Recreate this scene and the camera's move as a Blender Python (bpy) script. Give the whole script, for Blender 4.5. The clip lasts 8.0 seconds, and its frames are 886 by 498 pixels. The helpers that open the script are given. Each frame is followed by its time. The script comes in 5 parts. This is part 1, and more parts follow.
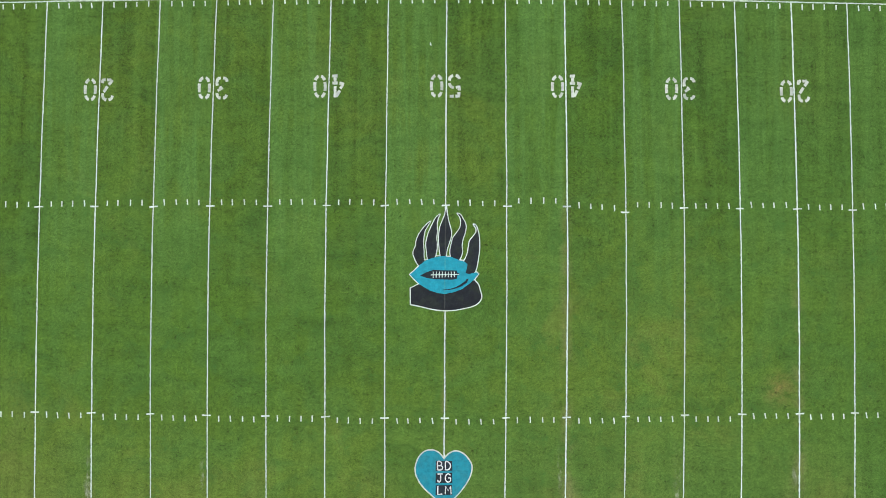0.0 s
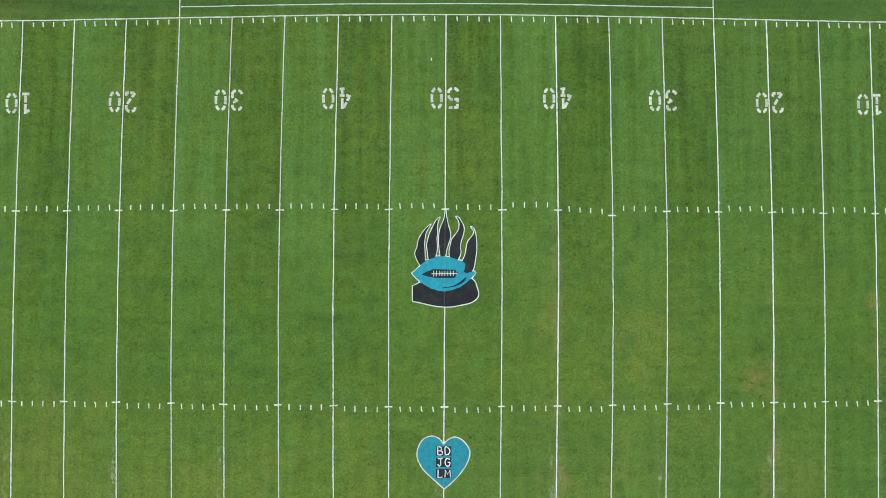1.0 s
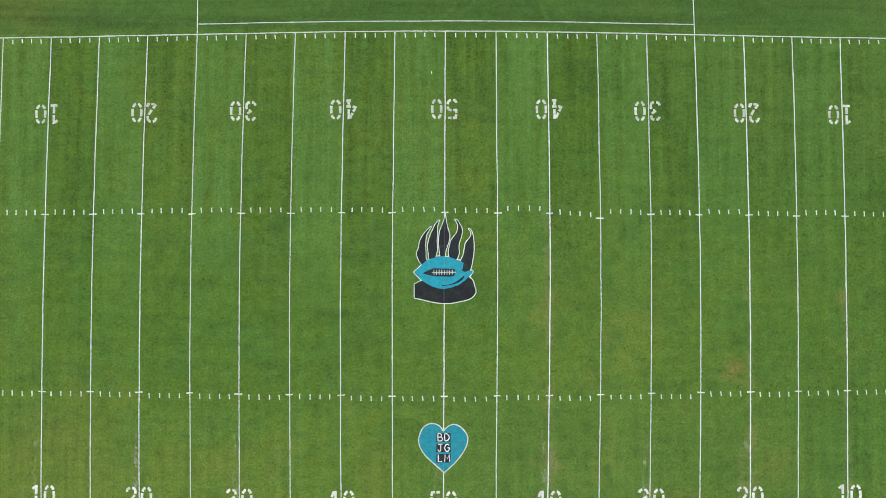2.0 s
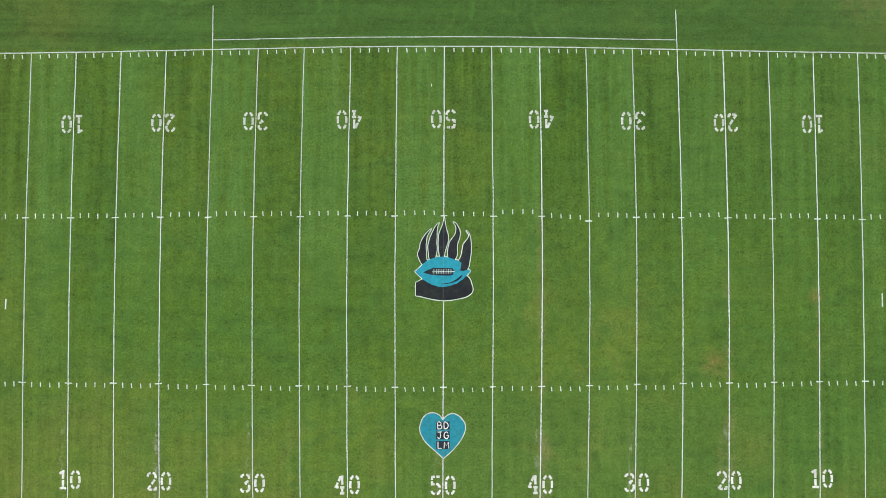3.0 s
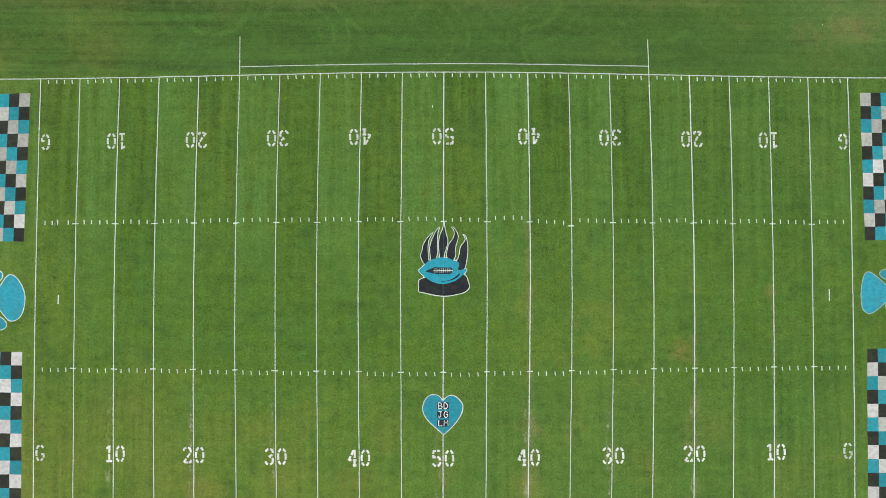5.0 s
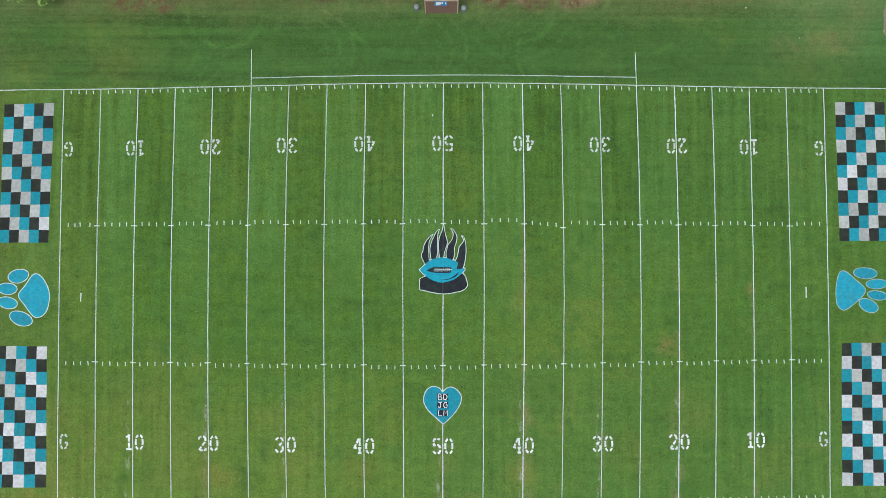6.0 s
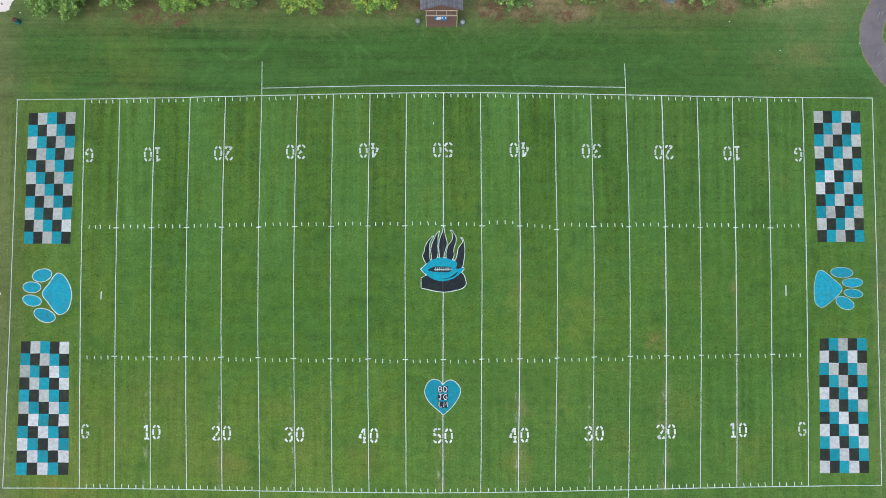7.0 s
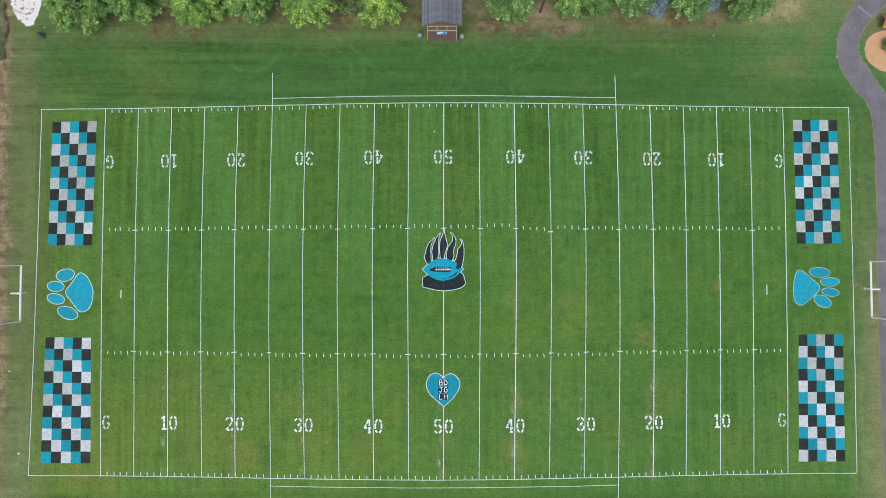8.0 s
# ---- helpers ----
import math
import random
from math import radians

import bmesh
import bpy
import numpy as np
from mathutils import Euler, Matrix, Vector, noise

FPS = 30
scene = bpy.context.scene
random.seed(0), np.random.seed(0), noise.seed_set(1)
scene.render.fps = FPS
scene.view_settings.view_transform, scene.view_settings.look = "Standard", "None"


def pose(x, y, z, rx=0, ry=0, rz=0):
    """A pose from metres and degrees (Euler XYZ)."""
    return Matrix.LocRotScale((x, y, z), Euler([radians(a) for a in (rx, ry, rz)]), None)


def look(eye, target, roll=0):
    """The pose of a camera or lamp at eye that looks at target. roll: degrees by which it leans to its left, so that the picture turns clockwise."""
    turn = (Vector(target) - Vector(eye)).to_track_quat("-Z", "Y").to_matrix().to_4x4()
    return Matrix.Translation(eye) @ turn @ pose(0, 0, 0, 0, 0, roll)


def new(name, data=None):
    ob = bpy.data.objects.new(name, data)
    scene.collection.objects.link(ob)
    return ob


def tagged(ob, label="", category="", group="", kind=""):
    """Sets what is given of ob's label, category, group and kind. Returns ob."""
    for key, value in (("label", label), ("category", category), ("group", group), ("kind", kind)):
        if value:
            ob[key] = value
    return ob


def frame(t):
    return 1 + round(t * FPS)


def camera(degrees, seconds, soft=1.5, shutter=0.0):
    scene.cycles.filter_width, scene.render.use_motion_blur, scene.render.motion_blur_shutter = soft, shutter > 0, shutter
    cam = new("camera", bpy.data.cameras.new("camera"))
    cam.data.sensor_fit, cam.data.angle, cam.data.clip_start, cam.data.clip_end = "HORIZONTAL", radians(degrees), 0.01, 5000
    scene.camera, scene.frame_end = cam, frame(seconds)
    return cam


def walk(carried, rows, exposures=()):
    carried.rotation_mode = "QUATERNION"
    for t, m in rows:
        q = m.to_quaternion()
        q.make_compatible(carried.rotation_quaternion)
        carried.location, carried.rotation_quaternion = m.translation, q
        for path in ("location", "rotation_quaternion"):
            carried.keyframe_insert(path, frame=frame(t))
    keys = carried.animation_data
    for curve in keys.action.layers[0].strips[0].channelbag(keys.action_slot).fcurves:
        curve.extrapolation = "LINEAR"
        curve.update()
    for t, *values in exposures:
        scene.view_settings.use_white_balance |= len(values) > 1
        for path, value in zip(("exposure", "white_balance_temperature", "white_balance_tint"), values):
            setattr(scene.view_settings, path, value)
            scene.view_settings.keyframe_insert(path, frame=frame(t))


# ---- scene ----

# ---------------------------------------------------------------- camera
cam = camera(73.7, 8.0, soft=0.9)
PATH = [
    (0.0, -0.275, 3.418, 46.759, 1.700, -0.062, 0.110),
    (0.5, -0.258, 3.396, 48.466, 1.698, -0.063, 0.093),
    (1.0, -0.256, 3.377, 50.323, 1.695, -0.064, 0.069),
    (1.5, -0.256, 3.334, 52.173, 1.692, -0.065, 0.044),
    (3.0, -0.176, 3.289, 57.939, 1.685, -0.069, -0.024),
    (3.5, -0.180, 3.253, 59.834, 1.682, -0.070, -0.049),
    (4.0, -0.183, 3.250, 61.890, 1.680, -0.071, -0.068),
    (4.5, -0.188, 3.262, 63.843, 1.677, -0.072, -0.081),
    (6.0, -0.144, 3.197, 70.000, 1.670, -0.075, -0.126),
    (6.5, -0.151, 3.160, 72.026, 1.667, -0.077, -0.132),
    (7.0, -0.165, 3.167, 74.127, 1.665, -0.078, -0.132),
    (7.5, -0.179, 3.179, 76.242, 1.662, -0.079, -0.132),
    (8.0, -0.232, 3.207, 78.583, 1.661, -0.080, -0.137),
]
EXPOSURES = [(0.0, 0.0, 6500, 10), (1.7, 0.0, 6650, 10), (3.5, 0.0, 6790, 10), (4.7, 0.0, 6900, 10), (6.0, 0.0, 6100, 10), (8.0, 0.0, 5850, 10)]
walk(cam, [(t, pose(x, y, z, tilt, roll, yaw)) for t, x, y, z, tilt, roll, yaw in PATH], EXPOSURES)

# ---------------------------------------------------------------- light: a bright overcast sky
world = bpy.data.worlds.new("overcast_sky")
scene.world = world
world.use_nodes = True
sky = world.node_tree.nodes.new("ShaderNodeTexSky")
sky.sky_type = "NISHITA"
sky.sun_disc = False
sky.sun_elevation = radians(58)
sky.sun_rotation = radians(200)
sky.air_density = 1.0
sky.dust_density = 6.0
background = world.node_tree.nodes["Background"]
background.inputs["Strength"].default_value = 0.12
world.node_tree.links.new(sky.outputs["Color"], background.inputs["Color"])

sun_data = bpy.data.lights.new("sun", "SUN")
sun_data.energy = 1.3
sun_data.angle = radians(70)
sun_data.color = (1.0, 0.96, 0.9)
sun = new("sun", sun_data)
sun.matrix_basis = look((0, -40, 64), (0, 0, 0))


# ---------------------------------------------------------------- materials
class Nodes:
    """A small wrapper to write node trees in few lines."""

    def __init__(self, name):
        self.material = bpy.data.materials.new(name)
        self.material.use_nodes = True
        self.tree = self.material.node_tree
        self.shader = self.tree.nodes["Principled BSDF"]
        self.place = self.tree.nodes.new("ShaderNodeNewGeometry")

    def put(self, value, socket):
        if isinstance(value, bpy.types.NodeSocket):
            self.tree.links.new(value, socket)
        elif value is not None:
            socket.default_value = value

    def math(self, op, a, b=None, c=None, clamp=False):
        node = self.tree.nodes.new("ShaderNodeMath")
        node.operation, node.use_clamp = op, clamp
        for value, socket in zip((a, b, c), node.inputs):
            self.put(value, socket)
        return node.outputs[0]

    def ramp(self, value, low, high, out_low=0.0, out_high=1.0):
        node = self.tree.nodes.new("ShaderNodeMapRange")
        node.interpolation_type = "SMOOTHSTEP"
        self.put(value, node.inputs[0])
        for i, v in enumerate((low, high, out_low, out_high)):
            self.put(v, node.inputs[1 + i])
        return node.outputs[0]

    def axes(self):
        node = self.tree.nodes.new("ShaderNodeSeparateXYZ")
        self.tree.links.new(self.place.outputs["Position"], node.inputs[0])
        return node.outputs

    def noise(self, scale, detail=3.0, rough=0.55, stretch=(1, 1, 1), shift=(0, 0, 0), warp=0.0):
        mapping = self.tree.nodes.new("ShaderNodeMapping")
        mapping.inputs["Scale"].default_value = stretch
        mapping.inputs["Location"].default_value = shift
        self.tree.links.new(self.place.outputs["Position"], mapping.inputs[0])
        node = self.tree.nodes.new("ShaderNodeTexNoise")
        node.inputs["Scale"].default_value = scale
        node.inputs["Detail"].default_value = detail
        node.inputs["Roughness"].default_value = rough
        node.inputs["Distortion"].default_value = warp
        self.tree.links.new(mapping.outputs[0], node.inputs["Vector"])
        return node.outputs["Fac"]

    def mix(self, factor, a, b, blend="MIX"):
        node = self.tree.nodes.new("ShaderNodeMix")
        node.data_type, node.blend_type = "RGBA", blend
        self.put(factor, node.inputs[0])
        for value, socket in ((a, node.inputs[6]), (b, node.inputs[7])):
            self.put((*value, 1) if isinstance(value, tuple) else value, socket)
        return node.outputs[2]

    def gain(self, colour, factor):
        node = self.tree.nodes.new("ShaderNodeVectorMath")
        node.operation = "SCALE"
        self.put((*colour,) if isinstance(colour, tuple) else colour, node.inputs[0])
        self.put(factor, node.inputs["Scale"])
        return node.outputs[0]

    def random(self):
        return self.tree.nodes.new("ShaderNodeObjectInfo").outputs["Random"]

    def done(self, colour, roughness=0.8, bump=None, strength=0.4, distance=0.02, metallic=0.0, specular=0.3):
        self.put((*colour, 1) if isinstance(colour, tuple) else colour, self.shader.inputs["Base Color"])
        self.put(roughness, self.shader.inputs["Roughness"])
        self.shader.inputs["Metallic"].default_value = metallic
        self.shader.inputs["Specular IOR Level"].default_value = specular
        if bump is not None:
            node = self.tree.nodes.new("ShaderNodeBump")
            node.inputs["Strength"].default_value = strength
            node.inputs["Distance"].default_value = distance
            self.put(bump, node.inputs["Height"])
            self.tree.links.new(node.outputs[0], self.shader.inputs["Normal"])
        return self.material


def grass_material():
    """Mown turf: stripes of the mower, streaks, dry patches, and bare earth where the turf ends."""
    n = Nodes("turf")
    x, y, _ = n.axes()
    blade = n.noise(15.0, 2.0, 0.6)
    fine = n.noise(4.6, 3.0, 0.65)
    tuft = n.noise(1.25, 4.0, 0.65)
    patch = n.noise(0.17, 5.0, 0.62, warp=0.6)
    broad = n.noise(0.035, 3.0, 0.5, shift=(31, 7, 0))
    hue = n.noise(0.30, 4.0, 0.6, shift=(5, 70, 0), warp=0.8)
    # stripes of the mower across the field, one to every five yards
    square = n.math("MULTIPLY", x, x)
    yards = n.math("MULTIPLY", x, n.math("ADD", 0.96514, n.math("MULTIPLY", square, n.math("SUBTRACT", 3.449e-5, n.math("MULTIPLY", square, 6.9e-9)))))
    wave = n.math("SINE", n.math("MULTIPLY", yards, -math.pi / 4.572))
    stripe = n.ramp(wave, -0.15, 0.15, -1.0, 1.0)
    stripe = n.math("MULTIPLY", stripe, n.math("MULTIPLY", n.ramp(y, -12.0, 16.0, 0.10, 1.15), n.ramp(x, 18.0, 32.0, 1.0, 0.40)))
    combed = n.math("ADD", n.ramp(y, 2.0, 13.0, 0.30, 1.0), n.math("MULTIPLY", n.ramp(n.math("ABSOLUTE", x), 24.0, 40.0), n.ramp(y, 2.0, 13.0, 0.35, 0.0)))
    combed = n.math("ADD", combed, n.ramp(y, -9.0, -16.0, 0.0, 0.45))
    streak = n.noise(1.0, 3.0, 0.6, stretch=(1.35, 0.06, 1), warp=0.15)
    across = n.noise(1.0, 5.0, 0.65, stretch=(0.035, 0.75, 1), shift=(0, 50, 0), warp=0.5)
    comb = n.noise(1.0, 3.0, 0.6, stretch=(0.05, 2.3, 1), shift=(0, 20, 0), warp=0.3)
    swirl = n.noise(0.12, 3.0, 0.6, stretch=(1, 1.5, 1), shift=(17, 3, 0), warp=2.5)
    bowed = n.math("ADD", y, n.math("MULTIPLY", n.math("MULTIPLY", x, x), 0.00034))
    outside = n.math("MAXIMUM", n.ramp(bowed, 24.9, 25.7), n.ramp(n.math("ABSOLUTE", x), 55.2, 56.6))
    outside = n.math("MAXIMUM", outside, n.ramp(n.math("MULTIPLY", y, -1.0), 26.0, 27.0))
    inside = n.math("SUBTRACT", 1.0, outside)
    lines = n.math("ADD", n.math("MULTIPLY", n.math("ADD", n.math("MULTIPLY", n.math("SUBTRACT", streak, 0.5), combed), n.math("MULTIPLY", n.math("SUBTRACT", across, 0.5), 0.38)), inside),
                   n.math("MULTIPLY", n.math("ADD", n.math("MULTIPLY", n.math("SUBTRACT", swirl, 0.5), 0.5), n.math("ADD", n.math("SUBTRACT", across, 0.5), n.math("MULTIPLY", n.math("SUBTRACT", comb, 0.5), 0.55))), n.math("MULTIPLY", outside, n.ramp(x, -28.0, -2.0, 1.25, 0.75))))
    colour = n.mix(n.ramp(broad, 0.35, 0.65), (0.076, 0.168, 0.022), (0.102, 0.186, 0.027))
    colour = n.mix(n.ramp(hue, 0.38, 0.64, 0.0, 0.55), colour, (0.068, 0.166, 0.034))
    # the bluer sheen of the light stripes, painted into the turf colour
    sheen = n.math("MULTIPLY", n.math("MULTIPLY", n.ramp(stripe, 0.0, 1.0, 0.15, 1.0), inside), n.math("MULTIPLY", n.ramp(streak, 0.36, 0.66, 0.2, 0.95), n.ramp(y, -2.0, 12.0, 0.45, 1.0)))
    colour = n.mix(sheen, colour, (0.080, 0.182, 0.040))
    colour = n.mix(n.math("MULTIPLY", outside, n.ramp(y, -24.0, 0.0, 0.35, 0.8)), colour, (0.051, 0.124, 0.030))
    south = n.math("MULTIPLY", n.ramp(y, -6.0, -24.0), n.ramp(hue, 0.3, 0.7, 0.4, 0.9))
    colour = n.mix(n.math("MULTIPLY", south, n.ramp(x, 4.0, -22.0, 0.12, 0.45)), colour, (0.128, 0.205, 0.036))
    # deeper green towards the east, paler and drier towards the west
    eastern = n.math("MULTIPLY", n.math("MAXIMUM", n.ramp(x, 12.0, 36.0), n.math("MULTIPLY", n.ramp(x, -8.0, 4.0), n.ramp(y, -4.0, -12.0))), n.ramp(hue, 0.32, 0.66, 0.42, 0.12))
    eastern = n.math("MULTIPLY", eastern, n.ramp(n.math("ABSOLUTE", y), 4.0, 14.0, 0.35, 1.0))
    colour = n.mix(n.math("MULTIPLY", eastern, inside), colour, (0.066, 0.164, 0.040))
    colour = n.mix(n.math("MULTIPLY", n.math("MULTIPLY", n.ramp(x, -34.0, -50.0, 0.0, 0.32), inside), n.ramp(hue, 0.30, 0.64, 0.5, 1.0)), colour, (0.124, 0.184, 0.035))
    dry = n.math("MULTIPLY", n.ramp(patch, 0.52, 0.70), n.ramp(broad, 0.40, 0.62, 0.3, 1.0))
    colour = n.mix(n.math("MULTIPLY", dry, n.ramp(y, 6.0, 16.0, 0.38, 0.22)), colour, (0.155, 0.195, 0.042))
    colour = n.mix(n.ramp(patch, 0.47, 0.30, 0.0, 0.5), colour, (0.048, 0.120, 0.022))
    # lush, darker growth in ragged clumps
    clump = n.noise(0.42, 5.0, 0.68, shift=(8, 33, 0), warp=0.4)
    ragged = n.math("MULTIPLY", n.ramp(tuft, 0.40, 0.62, 0.15, 1.0), n.ramp(fine, 0.38, 0.60, 0.35, 1.0))
    lush = n.math("MULTIPLY", n.math("MULTIPLY", n.ramp(clump, 0.50, 0.66), ragged), n.math("MULTIPLY", inside, n.ramp(y, 17.0, 6.0, 0.35, 0.95)))
    colour = n.mix(lush, colour, (0.046, 0.122, 0.024))
    for sx, sy, wide, much in ((6.8, -14.0, 4.5, 0.55), (-6.3, 5.4, 4.0, 0.40), (33.5, 3.0, 4.5, 0.50), (-13.0, 1.0, 6.0, 0.30), (14.0, 2.0, 6.0, 0.30), (-20.0, 5.0, 6.0, 0.30), (11.5, -11.0, 4.0, 0.35), (20.5, 9.0, 4.5, 0.30), (-9.0, -21.0, 3.5, 0.35)):
        away = n.math("SQRT", n.math("ADD", n.math("POWER", n.math("SUBTRACT", x, sx), 2.0), n.math("POWER", n.math("MULTIPLY", n.math("SUBTRACT", y, sy), 1.4), 2.0)))
        spot = n.math("MULTIPLY", n.math("MULTIPLY", n.ramp(away, wide, 0.0), ragged), n.ramp(clump, 0.36, 0.56, 0.2, 1.4))
        colour = n.mix(n.math("MULTIPLY", spot, much), colour, (0.044, 0.116, 0.022))
    # yellowed turf towards the south-west corner, and scorched spots
    for sx, sy, wide, much in ((-44, -17, 11.0, 0.55), (-47.5, -23.5, 5.0, 0.8), (-34, -12, 7.0, 0.4), (-31, -20, 8.0, 0.4), (-45.5, -26.8, 5.5, 0.8), (-52, -27, 5.0, 0.5), (-54, 10, 6.0, 0.3), (-40, 29.5, 11.0, 0.35), (-50, 27, 5.0, 0.3), (44, 29, 7.0, 0.35), (46.5, 30.5, 6.0, 0.55), (29.5, -14, 5.0, 0.3), (-10, -21, 3.6, 0.75), (-26.5, -21.5, 4.0, 0.75), (-18, -20.5, 5.0, 0.5), (8.8, -21.5, 3.4, 0.7), (-6, -15, 4.0, 0.4), (22, -19, 5.0, 0.45), (38, -20, 6.0, 0.35),
                               (26.3, -6.2, 2.0, 0.75), (36.4, 0.3, 1.3, 0.6), (-54.6, 26.9, 0.9, 0.8), (-53.2, 12.6, 0.8, 0.5), (55.0, 0.4, 1.8, 0.8)):
        away = n.math("SQRT", n.math("ADD", n.math("POWER", n.math("SUBTRACT", x, sx), 2.0), n.math("POWER", n.math("SUBTRACT", y, sy), 2.0)))
        spot = n.math("MULTIPLY", n.ramp(away, wide, 0.0), n.ramp(tuft if wide < 3 else hue, 0.35, 0.65, 0.15, 1.0))
        colour = n.mix(n.math("MULTIPLY", spot, much), colour, (0.215, 0.185, 0.060) if wide < 3 else (0.160, 0.185, 0.036))
    # wear beside some of the yard lines
    for at, wide, north in ((9.5, 0.7, 12.0), (27.75, 0.8, 6.0), (-0.12, 0.4, 2.0), (-27.8, 0.6, -9.0), (36.6, 0.5, 5.0), (9.6, 1.5, -8.0), (-0.3, 1.1, -12.0), (18.4, 0.9, -9.0), (27.2, 1.2, -10.0)):
        near = n.ramp(n.math("ABSOLUTE", n.math("SUBTRACT", x, at)), wide, 0.0)
        near = n.math("MULTIPLY", near, n.ramp(n.noise(0.45, 3.0, 0.6, shift=(at, 0, 0)), 0.42, 0.62))
        near = n.math("MULTIPLY", n.math("MULTIPLY", near, n.ramp(y, -25.4, -24.2)), n.ramp(y, north, north - 8.0))
        colour = n.mix(n.math("MULTIPLY", near, 0.45), colour, (0.200, 0.215, 0.085))
    # bare brown earth along the trees and along the west edge
    rag = n.math("ADD", n.math("MULTIPLY", n.math("SUBTRACT", n.noise(0.20, 5.0, 0.65, shift=(3, 11, 0)), 0.5), 9.0),
                 n.math("MULTIPLY", n.math("SUBTRACT", tuft, 0.5), 2.2))
    north = n.ramp(n.math("ADD", y, rag), 34.2, 37.0)
    north = n.math("MULTIPLY", north, n.math("MULTIPLY", n.ramp(n.math("ABSOLUTE", x), 50.0, 41.0), n.ramp(y, 48.0, 42.0)))
    west = n.ramp(n.math("SUBTRACT", n.math("MULTIPLY", rag, 0.45), x), 56.7, 58.8)
    west = n.math("MULTIPLY", west, n.ramp(n.math("SUBTRACT", rag, x), 72.0, 64.0))
    west = n.math("MULTIPLY", west, n.math("MULTIPLY", n.ramp(y, -60.0, -8.0, 0.0, 1.0), n.ramp(y, 70.0, 45.0)))
    soil = n.mix(n.ramp(n.noise(0.7, 5.0, 0.75), 0.38, 0.60), (0.105, 0.058, 0.036), (0.285, 0.200, 0.115))
    cover = n.ramp(n.noise(0.9, 6.0, 0.75, shift=(9, 2, 0)), 0.40, 0.57, 0.08, 0.95)
    colour = n.mix(n.math("MULTIPLY", n.math("MAXIMUM", north, west), cover), colour, soil)
    earth = n.mix(n.ramp(n.noise(0.6, 5.0, 0.7, shift=(2, 8, 0)), 0.36, 0.62), (0.165, 0.118, 0.066), (0.310, 0.252, 0.142))
    colour = n.mix(n.math("MULTIPLY", west, n.ramp(n.noise(0.8, 6.0, 0.75, shift=(6, 1, 0)), 0.38, 0.55, 0.2, 0.92)), colour, earth)
    # dull, thin turf beside the earth and along the end lines
    thin = n.math("MAXIMUM", n.math("MULTIPLY", n.math("MULTIPLY", n.ramp(n.math("ADD", y, n.math("MULTIPLY", rag, 0.6)), 31.0, 35.5), n.ramp(y, 60.0, 45.0)), 0.5),
                  n.math("MULTIPLY", n.ramp(n.math("SUBTRACT", n.math("MULTIPLY", rag, 0.4), x), 51.0, 56.5), n.ramp(x, -80.0, -66.0, 0.0, 0.8)))
    colour = n.mix(n.math("MULTIPLY", thin, n.math("SUBTRACT", 1.0, west)), colour, (0.143, 0.166, 0.064))
    ends = n.math("MAXIMUM", n.math("MULTIPLY", n.ramp(x, 52.5, 56.0, 0.0, 0.85), n.ramp(y, 22.0, -6.0, 0.25, 1.0)), n.math("MULTIPLY", n.ramp(n.math("MULTIPLY", x, -1.0), 53.0, 56.0, 0.0, 0.6), n.ramp(y, -10.0, -20.0)))
    ends = n.math("MULTIPLY", ends, n.math("MULTIPLY", n.ramp(n.math("ABSOLUTE", x), 90.0, 66.0), n.ramp(hue, 0.3, 0.6, 0.5, 1.0)))
    colour = n.mix(n.math("MULTIPLY", ends, n.math("SUBTRACT", 1.0, west)), colour, (0.165, 0.210, 0.085))
    east = n.math("MULTIPLY", n.ramp(x, 33.0, 46.0), n.ramp(y, 25.0, 30.0))
    colour = n.mix(n.math("MULTIPLY", east, 0.60), colour, (0.092, 0.200, 0.056))
    for sx, sy, wide, much in ((47.0, 30.3, 5.0, 0.50), (42.0, 29.4, 4.0, 0.32), (50.0, 33.5, 3.5, 0.30), (44.5, 33.5, 3.0, 0.25)):
        away = n.math("SQRT", n.math("ADD", n.math("POWER", n.math("SUBTRACT", x, sx), 2.0), n.math("POWER", n.math("MULTIPLY", n.math("SUBTRACT", y, sy), 1.5), 2.0)))
        spot = n.math("MULTIPLY", n.ramp(away, wide, 0.0), n.ramp(hue, 0.35, 0.62, 0.3, 1.0))
        colour = n.mix(n.math("MULTIPLY", spot, much), colour, (0.200, 0.190, 0.075))
    # worn turf between the path and the beds
    beds = n.math("MULTIPLY", n.ramp(n.math("ADD", n.math("MULTIPLY", y, 0.6), x), 75.8, 77.2), n.math("MULTIPLY", n.ramp(y, 24.0, 28.0), n.ramp(y, 60.0, 44.0)))
    colour = n.mix(n.math("MULTIPLY", beds, n.ramp(tuft, 0.35, 0.62, 0.25, 0.80)), colour, (0.165, 0.150, 0.070))
    # pale dry turf by the trees to the east and along the path
    pale = n.math("MULTIPLY", n.math("MULTIPLY", n.ramp(x, 39.0, 44.0), n.ramp(y, 55.0, 44.0)), n.ramp(n.math("ADD", y, n.math("MULTIPLY", rag, 0.5)), 33.5, 38.0))
    pale = n.math("MULTIPLY", pale, n.ramp(x, 52.0, 47.0, 0.35, 1.0))
    verge = n.math("MULTIPLY", n.math("MULTIPLY", n.ramp(n.math("ADD", x, n.math("MULTIPLY", rag, 0.3)), 55.4, 57.5), n.ramp(y, 14.0, -10.0, 0.15, 1.0)), n.math("MULTIPLY", n.ramp(y, 26.0, 20.0), n.ramp(x, 66.0, 62.0)))
    colour = n.mix(n.math("MULTIPLY", n.math("MAXIMUM", pale, n.math("MULTIPLY", verge, 0.8)), 0.65), colour, (0.250, 0.228, 0.105))
